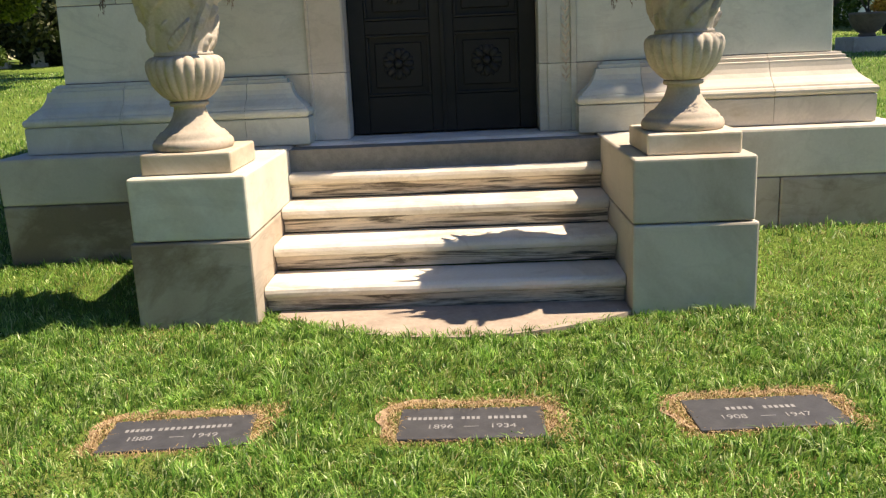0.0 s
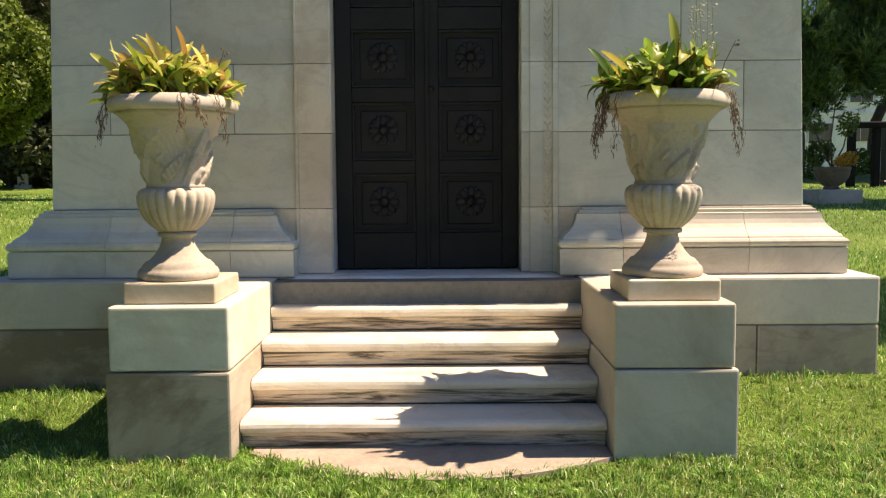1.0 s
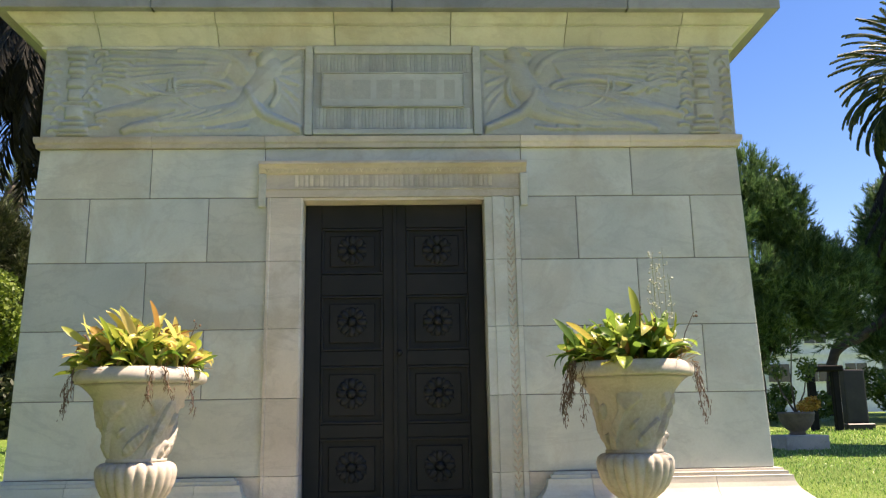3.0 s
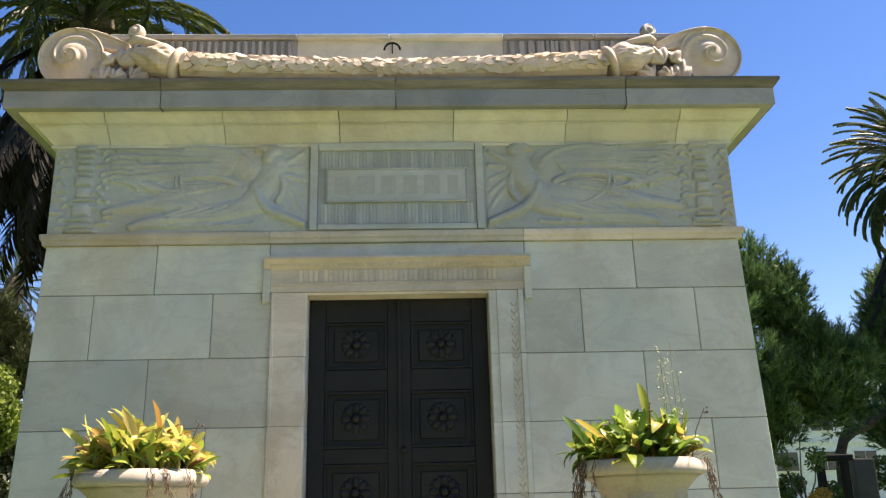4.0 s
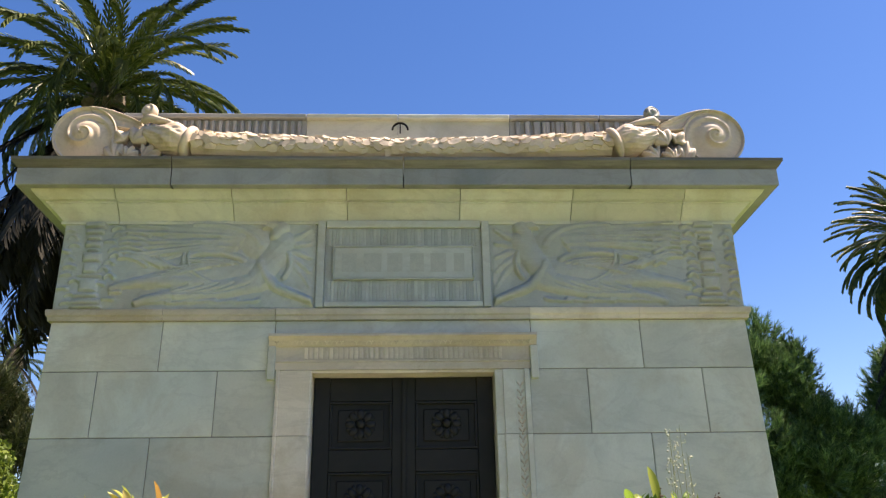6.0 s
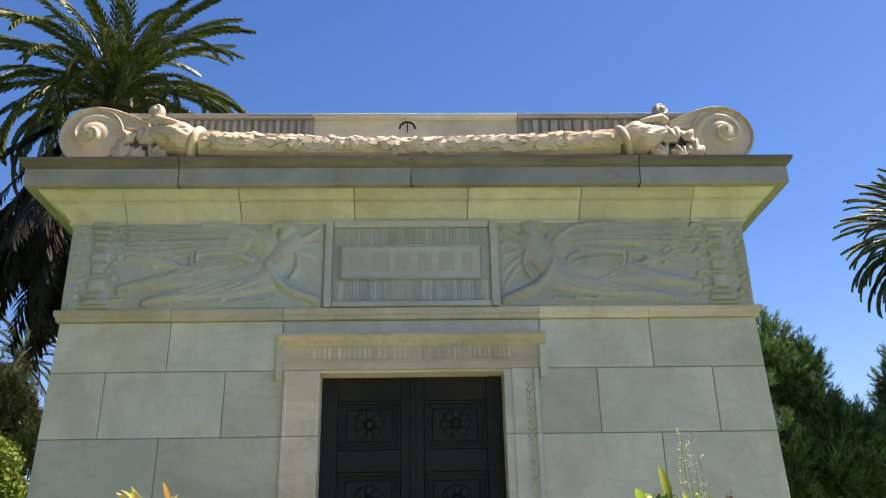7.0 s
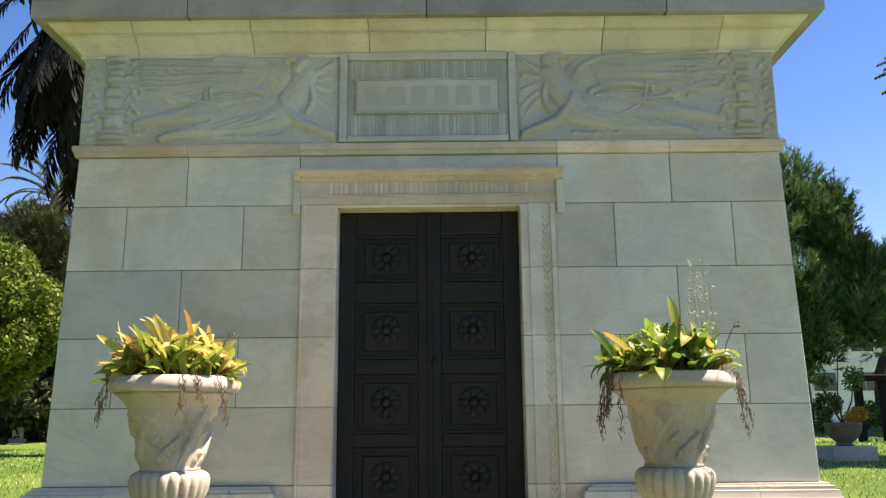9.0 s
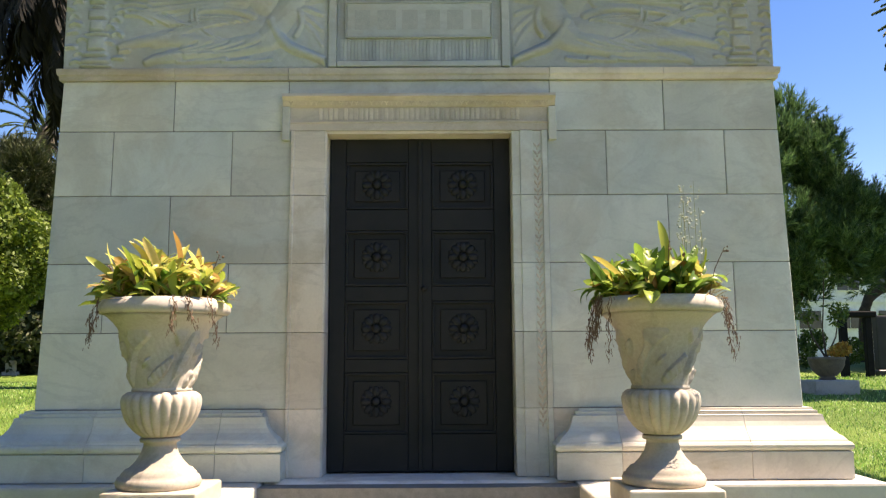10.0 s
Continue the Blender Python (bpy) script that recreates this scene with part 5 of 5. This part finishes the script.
# lawn further off, in coarser tufts
x, y = [], []
for n, x0, x1, y0, y1 in ((24000, 3.1, 9, 5.5, 12), (24000, -9, -3.1, 5.5, 12), (20000, 4, 16, 12, 26), (20000, -17, -4, 12, 26)):
    x.append(rg.uniform(x0, x1, n)), y.append(rg.uniform(y0, y1, n))
x, y = np.concatenate(x), np.concatenate(y)
dist = np.hypot(x, y)
blades("far_grass", x, y, rg.uniform(0.035, 0.06, len(x)) * (1 + dist / 60), 0.003 + dist * 0.0006, GRASS, rg, "distant mown lawn grass", 0.9)


# ---- trees ----
def leaf_cloud(name, blobs, n, size, rng, fill=0.45):
    """Small leaves spread through overlapping clumps."""
    w = np.array([b[3] ** 2 for b in blobs], float)
    pick = rng.choice(len(blobs), n, p=w / w.sum())
    B = np.array([b[:3] for b in blobs])[pick]
    R = np.array([b[3] for b in blobs])[pick]
    d = rng.normal(size=(n, 3))
    d /= np.linalg.norm(d, axis=1)[:, None]
    r = R * (fill + (1 - fill) * rng.uniform(0, 1, n) ** 0.6)
    c = B + d * r[:, None] * np.array([1, 1, 0.85])
    t = d * 0.5 + rng.normal(size=(n, 3))
    t /= np.linalg.norm(t, axis=1)[:, None]
    side = np.cross(t, rng.normal(size=(n, 3)))
    side /= np.linalg.norm(side, axis=1)[:, None]
    ln = size * rng.uniform(0.6, 1.3, n)[:, None]
    v = np.stack([c - t * ln, c + side * ln * 0.5, c + t * ln, c - side * ln * 0.5], 1)
    return raw_mesh(name, v.reshape(-1, 3), np.arange(n * 4).reshape(-1, 4))


def pine_shoots(name, blobs, n, rng, per=24, size=0.24):
    """Upright shoots of long needles on the outside of the clumps: spiky tips, with gaps between them."""
    w = np.array([b[3] ** 2 for b in blobs], float)
    pick = rng.choice(len(blobs), n, p=w / w.sum())
    B, R = np.array([b[:3] for b in blobs])[pick], np.array([b[3] for b in blobs])[pick]
    d = rng.normal(size=(n, 3)) + np.array([0, 0, 0.25])
    d /= np.linalg.norm(d, axis=1)[:, None]
    foot = B + d * (R * rng.uniform(0.45, 0.95, n))[:, None]
    axis = d * 0.65 + np.array([0, 0, 0.75]) + rng.normal(size=(n, 3)) * 0.25
    axis /= np.linalg.norm(axis, axis=1)[:, None]
    long = rng.uniform(0.25, 0.62, n)
    foot, axis, long = np.repeat(foot, per, 0), np.repeat(axis, per, 0), np.repeat(long, per)
    m = n * per
    c = foot + axis * (long * rng.uniform(0, 1, m))[:, None]
    side = np.cross(axis, rng.normal(size=(m, 3)))
    side /= np.linalg.norm(side, axis=1)[:, None]
    out = axis * 0.85 + side * rng.uniform(0.25, 0.75, m)[:, None]
    out /= np.linalg.norm(out, axis=1)[:, None]
    flat = np.cross(out, rng.normal(size=(m, 3)))
    flat /= np.linalg.norm(flat, axis=1)[:, None]
    ln = size * rng.uniform(0.7, 1.25, m)[:, None]
    v = np.stack([c - flat * 0.016, c + flat * 0.016, c + out * ln], 1)
    return raw_mesh(name, v.reshape(-1, 3), np.arange(m * 3).reshape(-1, 3))


def clumped(rng, centre, spread, count, r0, r1):
    """Clump centres scattered through an ellipsoid, with an uneven outline."""
    out = []
    for k in range(count):
        d = rng.normal(size=3)
        d /= np.linalg.norm(d)
        f = rng.uniform(0.35, 1.0) ** 0.5
        out.append((centre[0] + d[0] * f * spread[0], centre[1] + d[1] * f * spread[1], centre[2] + d[2] * f * spread[2], rng.uniform(r0, r1)))
    return out


def limbs(root, blobs, trunk_r, rng, lean=(0.0, 0.0)):
    """A tapered trunk with limbs that reach into the clumps."""
    bm = bmesh.new()
    top = max(b[2] for b in blobs)
    pts = [(root[0] + lean[0] * f, root[1] + lean[1] * f, root[2] - 0.3 + (top - root[2]) * 0.8 * f) for f in (0, 0.2, 0.45, 0.7, 1.0)]
    pts = [(p[0] + rng.uniform(-0.1, 0.1), p[1], p[2]) for p in pts]
    tube(pts, [trunk_r * k for k in (1.15, 0.9, 0.7, 0.45, 0.15)], 10, bm)
    for b in blobs[:14]:
        k = min(3, max(1, int(4 * (b[2] - root[2]) / (top - root[2] + 0.01))))
        p = Vector(pts[k])
        q = Vector(b[:3])
        m = (p + q) / 2 + Vector((0, 0, -0.25))
        tube([tuple(p), tuple(m), tuple(q)], [trunk_r * 0.35, trunk_r * 0.22, 0.03], 6, bm)
    return bm


def tree(name, label, root, blobs, n, size, material, trunk_r, seed, needle=False, group="", lean=(0, 0), fill=0.45):
    rng = np.random.RandomState(seed)
    z = float(ground_z(root[0], root[1]))
    ob = thing(name, label, "tree", group)
    part("trunk", limbs((root[0], root[1], z), blobs, trunk_r, rng, lean), BARK, ob, smooth=True)
    part("crown", pine_shoots("crown", blobs, n, rng) if needle else leaf_cloud("crown", blobs, n, size, rng, fill), material, ob)
    return ob


def frond_mesh(name, length, droop, rng, leaflets=120, leaf_len=0.5, ragged=0.0):
    """A feather-shaped palm leaf along +x: a tapering midrib and two rows of narrow folded leaflets."""
    v, f = [], []
    pts, x, z, ang = [], 0.0, 0.0, 0.75
    n = 26
    for k in range(n + 1):
        pts.append((x, z, ang))
        x += length / n * math.cos(ang)
        z += length / n * math.sin(ang)
        ang -= droop / n * (0.5 + 1.0 * k / n)
    for k in range(n + 1):
        px, pz, pa = pts[k]
        r = 0.045 * (1 - 0.85 * k / n)
        v += [(px, -r, pz), (px, r, pz), (px, 0, pz - r)]
    for k in range(n):
        a = 3 * k
        f += [(a, a + 1, a + 4), (a, a + 4, a + 3), (a + 1, a + 2, a + 5), (a + 1, a + 5, a + 4), (a + 2, a, a + 3), (a + 2, a + 3, a + 5)]
    for k in range(leaflets):
        t = 0.14 + 0.86 * (k + 0.5) / leaflets
        i = min(int(t * n), n - 1)
        px, pz, pa = pts[i]
        for s in (-1, 1):
            if rng.rand() < ragged:
                continue
            ll = leaf_len * (0.55 + 0.9 * t - 1.05 * t ** 3) * rng.uniform(0.85, 1.1)
            sweep = 0.56 - 0.22 * t + rng.uniform(-0.1, 0.1)
            up = 0.22 - 0.4 * t + rng.uniform(-0.14, 0.1)
            d = np.array([math.cos(sweep) * math.cos(pa), s * math.sin(sweep), math.cos(sweep) * math.sin(pa) + up])
            d /= np.linalg.norm(d)
            p0 = np.array([px, 0, pz])
            w = np.array([0.075, 0, 0.024])
            tip = p0 + d * ll + np.array([0, 0, -0.14 * ll])
            mid = p0 + d * ll * 0.5
            b = len(v)
            v += [tuple(p0 - w * 0.5), tuple(p0 + w * 0.5), tuple(mid + w * 0.7), tuple(mid - w * 0.7), tuple(tip)]
            f += [(b, b + 1, b + 2), (b, b + 2, b + 3), (b + 3, b + 2, b + 4)]
    return raw_mesh(name, v, f)


rp = np.random.RandomState(21)
FRONDS = [frond_mesh("frond", 5.2, d, rp) for d in (1.35, 1.95, 2.3)]
OLD_FRONDS = [frond_mesh("frond", 4.8, d, rp, 80, 0.85, 0.05) for d in (0.35, 0.8)]
for me in FRONDS:
    me.materials.append(PALM_LEAF)
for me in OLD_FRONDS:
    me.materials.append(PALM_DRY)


def palm(x, y, crown_z, scale, seed, label, count=120, dead=240, trunk_r=0.42, hang=92):
    rng = random.Random(seed)
    ob = thing("palm_tree", label, "palm tree", "palms")
    g = float(ground_z(x, y))
    prof = []
    zz, k = g - 0.3, 0
    while zz < crown_z - 0.3:
        prof.append((trunk_r * (1.06 if k % 2 else 0.94), zz))
        zz += 0.22
        k += 1
    prof += [(trunk_r * 1.7, crown_z - 0.2), (trunk_r * 1.3, crown_z + 0.5), (0.1, crown_z + 0.9)]
    bm = lathe(prof, 14)
    bmesh.ops.transform(bm, matrix=Matrix.Translation((x, y, 0)), verts=bm.verts)
    part("trunk", bm, PALM_BARK, ob)
    for i in range(count):
        f = (i + 0.5) / count
        elev = 66 - hang * f ** 1.1 + rng.uniform(-9, 9)
        me = FRONDS[0 if f < 0.3 else (1 if f < 0.65 else 2)]
        fr = part("frond", me, None, ob)
        s = scale * rng.uniform(0.85, 1.1)
        fr.matrix_basis = pose(x, y, crown_z + 0.4 - 0.5 * f, 0, 0, i * 137.5 + rng.uniform(-12, 12)) @ pose(0, 0, 0, rng.uniform(-25, 25), 30 - elev, 0) @ Matrix.Diagonal((s, s, s, 1))
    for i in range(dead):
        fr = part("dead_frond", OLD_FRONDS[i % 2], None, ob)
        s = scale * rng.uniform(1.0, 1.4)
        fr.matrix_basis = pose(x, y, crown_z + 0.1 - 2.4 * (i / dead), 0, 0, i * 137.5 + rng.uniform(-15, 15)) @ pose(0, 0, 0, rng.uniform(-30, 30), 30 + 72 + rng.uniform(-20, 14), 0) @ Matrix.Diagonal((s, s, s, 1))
    return ob


palm(-9.7, 24.0, 16.6, 1.0, 1, "tall date palm with drooping dead fronds behind the mausoleum")
palm(20.3, 30.0, 13.5, 0.8, 2, "tall date palm with a dense dark crown", 270, 160, 0.42, 128)
palm(-18.6, 40.0, 12.2, 0.6, 3, "small distant palm above the pines", 50, 16, 0.3)

rt = np.random.RandomState(31)
b = clumped(rt, (11.7, 30.5, 6.6), (2.7, 2.0, 3.6), 80, 0.4, 0.85) + clumped(rt, (14.6, 30.2, 6.0), (2.0, 1.6, 1.8), 60, 0.35, 0.65) + clumped(rt, (13.6, 30.0, 8.6), (1.1, 1.0, 1.4), 26, 0.3, 0.5) + [(12.6, 30, 10.6, 0.55), (13.1, 30, 10.3, 0.5), (13.9, 30, 9.6, 0.5), (11.4, 30, 11.3, 0.8)]
tree("pine_tree", "broad dark green pine beside a white building", (12.6, 31.0), b, 10500, 0.36, PINE, 0.4, 5, True, "pines")
b = clumped(rt, (21.2, 34.0, 7.9), (2.3, 2.0, 2.9), 60, 0.45, 0.85) + clumped(rt, (20.3, 33.6, 4.6), (1.9, 1.0, 1.6), 22, 0.4, 0.7)
leaning = thing("pine_tree", "dark pine with a curved leaning trunk", "tree", "pines")
bm = tube([(16.5, 33, 0.8), (16.5, 33, 2.8), (16.55, 33, 3.5), (16.75, 33, 4.0), (17.15, 33, 4.3), (17.8, 33.2, 4.5), (19.2, 33.6, 5.3), (20.6, 34, 7.4), (21.2, 34, 9.6)], [0.26, 0.21, 0.21, 0.2, 0.19, 0.19, 0.18, 0.14, 0.06], 10)
for q in b[:16]:
    tube([(19.8, 33.8, 6.5), ((19.8 + q[0]) / 2, q[1], (6.2 + q[2]) / 2), q[:3]], [0.12, 0.08, 0.03], 6, bm)
part("trunk", bm, BARK, leaning, smooth=True)
part("crown", pine_shoots("crown", b, 7000, np.random.RandomState(6)), PINE, leaning)
b = clumped(rt, (-11.6, 20.5, 4.3), (2.1, 1.6, 1.6), 34, 0.5, 0.85)
tree("round_tree", "rounded bright green clipped tree on the lawn", (-11.8, 20.8), b, 44000, 0.075, BRIGHT_LEAF, 0.22, 7, False, "", (0, 0), 0.6)
b = clumped(rt, (-15.6, 31.0, 7.3), (2.4, 2.0, 2.1), 46, 0.4, 0.75)
tree("pine_tree", "grey-green pine with open branches", (-15.0, 31.5), b, 5000, 0.36, DULL, 0.33, 8, True, "pines")
b = clumped(rt, (-19.5, 33.0, 5.2), (4.0, 2.0, 3.4), 40, 0.8, 1.4)
tree("shade_tree", "dark leafy tree at the edge of the lawn", (-16.4, 33.0), b, 26000, 0.14, DULL, 0.4, 9)

b = clumped(rt, (15.5, 20.3, 12.2), (1.4, 2.0, 1.0), 26, 0.6, 1.0)
tree("shade_tree", "leafy tree that shades the clay pot", (15.4, 20.4), b, 16000, 0.14, DULL, 0.3, 10)

b = [(6.35, 6.95, 10.3, 0.8), (5.85, 6.88, 10.1, 0.7), (5.35, 6.86, 10.0, 0.6), (6.95, 7.1, 10.5, 0.7)] + clumped(rt, (9.4, 9.0, 10.0), (1.4, 1.4, 1.4), 14, 0.6, 0.9)
tree("shade_tree", "leafy tree whose branch shades the mausoleum's base", (10.2, 9.6), b, 14000, 0.13, DULL, 0.22, 12)

rs0 = np.random.RandomState(71)
# dark woods that close the far edge of the lawn
rw = np.random.RandomState(51)
blobs = []
for k in range(420):
    a = rw.uniform(-80, 80)
    if -17 < a < 24 and rw.rand() < 0.2:
        continue
    if 20 < a < 40:
        continue
    blobs.append((a, 50 + rw.uniform(-4, 8) + 0.004 * a * a, 1.4 + rw.uniform(0.3, 5.5), rw.uniform(1.1, 2.2)))
# unseen tall clumps close on the left, added to dim the facade's left side
for k in range(230):
    a, r = rw.uniform(150, 238), rw.uniform(9, 13)
    blobs.append((r * math.cos(radians(a)), r * math.sin(radians(a)) - 1.0, rw.uniform(2.0, 17.0), rw.uniform(1.2, 2.0)))
# added ring behind the viewpoint, out of view, tall on the left against skylight
for k in range(260):
    a = rw.uniform(140, 390)
    r = rw.uniform(24, 32)
    r, tall = (rw.uniform(13, 20), 11.0) if a < 215 else (r, 2.0)
    blobs.append((r * math.cos(radians(a)), r * math.sin(radians(a)) - 1.0, rw.uniform(0.8, tall), rw.uniform(1.3, 2.4)))
tagged(part("far_woods", leaf_cloud("far_woods", blobs, 150000, 0.26, rw), DULL), "dark woods and hedges beyond the lawn, plus unseen trees added to block sky light", "woods", kind="stuff")

blobs = [(rs0.uniform(-24, -12.6), rs0.uniform(29, 31), float(ground_z(-15, 30)) + rs0.uniform(0.2, 3.6), rs0.uniform(0.6, 1.1)) for k in range(60)]
tagged(part("thicket", leaf_cloud("thicket", blobs, 26000, 0.12, rs0), DULL), "dark thicket behind the headstones", "thicket", kind="stuff")

# ---- white building beyond the lawn ----
house = thing("white_building", "two-storey white rendered building behind the trees", "building")
part("wall", box(20.5, 46, 58, 68, 0.5, 10.6), WHITE_WALL, house)
part("roof", box(20.2, 46.3, 57.7, 68.3, 10.61, 10.95, 0.05, 1), WHITE_WALL, house)
part("band", box(20.45, 46.05, 57.9, 57.99, 5.45, 5.65), WHITE_WALL, house)
for z0, z1 in ((3.7, 4.9), (6.3, 7.6), (8.7, 10.0)):
    for k in range(9):
        xw = 21.8 + 2.7 * k
        w = part("window", box(xw - 0.08, xw + 1.58, 57.92, 57.995, z0 - 0.08, z1 + 0.08, 0.01, 1), WHITE_WALL, house)
        part("pane", box(xw, xw + 0.73, 57.9, 57.915, z0, z1), DARK_GLASS, w)
        part("pane", box(xw + 0.77, xw + 1.5, 57.9, 57.915, z0, z1), DARK_GLASS, w)

# ---- monuments and pots on the lawn ----
px, py = 9.12, 20.0
pz = float(ground_z(px, py))
ped = tagged(part("stone_base", box(px - 0.5, px + 0.5, py - 0.5, py + 0.5, pz - 0.2, pz + 0.3, 0.03, 2), CAST_STONE), "square stone base under a large clay pot", "base")
pot = thing("clay_pot", "wide weathered clay pot on a stone base", "pot", at=(px, py, pz + 0.302))
pot.scale = (0.82, 0.82, 0.86)
part("bowl", lathe([(0.22, 0), (0.23, 0.04), (0.19, 0.08), (0.28, 0.14), (0.4, 0.26), (0.47, 0.4), (0.48, 0.52), (0.5, 0.54), (0.5, 0.6), (0.46, 0.61), (0.44, 0.56)], 32), TERRACOTTA, pot, smooth=True)
shrub = thing("potted_shrub", "thin leafy shrub growing in the clay pot", "shrub", at=(px, py, pz + 0.79))
for p in ([(0, 0, 0), (-0.05, 0, 0.7), (0.02, 0, 1.4), (0.06, 0, 2.2)], [(0, 0, 0), (-0.25, 0.1, 0.5), (-0.42, 0.1, 1.1)], [(0, 0, 0), (0.25, 0, 0.5), (0.4, 0.1, 1.05)]):
    part("stem", tube(p, [0.025, 0.018, 0.012, 0.006][:len(p)], 6), BARK, shrub)
rs = np.random.RandomState(61)
part("leaves", leaf_cloud("leaves", [(-0.45, 0.1, 1.1, 0.24), (-0.3, 0.1, 0.95, 0.2), (0.42, 0.1, 1.1, 0.26), (0.3, 0, 0.9, 0.22), (0.05, 0, 2.2, 0.2), (0.02, 0, 1.95, 0.16)], 700, 0.05, rs), BROAD, shrub)
part("blossom", leaf_cloud("blossom", [(0.3, -0.2, 0.22, 0.2), (0.12, -0.2, 0.15, 0.18)], 500, 0.045, rs), YELLOW_FLOWER, shrub, "small orange and yellow flowers")

gate = thing("iron_portal", "black iron post-and-beam portal by the trees", "portal")
gz = float(ground_z(12.9, 25.0))
for xx in (11.9, 12.62):
    part("post", box(xx - 0.1, xx + 0.1, 24.9, 25.1, gz - 0.2, gz + 1.72, 0.02, 1), IRON, gate)
part("beam", box(11.68, 12.85, 24.85, 25.15, gz + 1.721, gz + 1.9, 0.03, 1), IRON, gate)
tomb = thing("upright_tomb", "tall black granite tomb slab", "tomb")
part("slab", box(13.1, 13.75, 25.4, 25.7, gz + 0.201, gz + 1.8, 0.05, 2), DARK_GRANITE, tomb)
part("footing", box(13.0, 13.85, 25.25, 25.85, gz - 0.2, gz + 0.2, 0.03, 1), DARK_GRANITE, tomb)
blobs = [(11 + 0.9 * k + rs.uniform(-0.3, 0.3), 28.5 + rs.uniform(-0.4, 0.4), float(ground_z(12, 28)) + rs.uniform(0.3, 1.6), rs.uniform(0.45, 0.7)) for k in range(12)]
tagged(part("hedge", leaf_cloud("hedge", blobs, 12000, 0.07, rs), BROAD), "leafy hedge behind the dark monuments", "hedge", kind="stuff")
for k, (xx, yy, h) in enumerate(((-15.6, 29.2, 0.55), (-16.9, 29.8, 0.5), (-14.4, 29.4, 0.5), (-18.2, 29.0, 0.45))):
    z = float(ground_z(xx, yy))
    st = thing("headstone", "small grey upright headstone under the trees", "headstone", "distant headstones", at=(xx, yy, z))
    part("stone", box(-0.18, 0.18, -0.06, 0.06, 0.121, h, 0.04, 3), CAST_STONE, st)
    part("footing", box(-0.25, 0.25, -0.12, 0.12, -0.1, 0.12, 0.01, 1), CAST_STONE, st)
blobs = [(-15.2, 27.8, float(ground_z(-15, 28)) + 0.5, 0.5), (-15.7, 27.9, float(ground_z(-15, 28)) + 0.4, 0.4)]
bush = thing("small_bush", "small yellow-green bush by the headstones", "bush")
part("leaves", leaf_cloud("leaves", blobs, 1800, 0.07, rs), BROAD, bush)
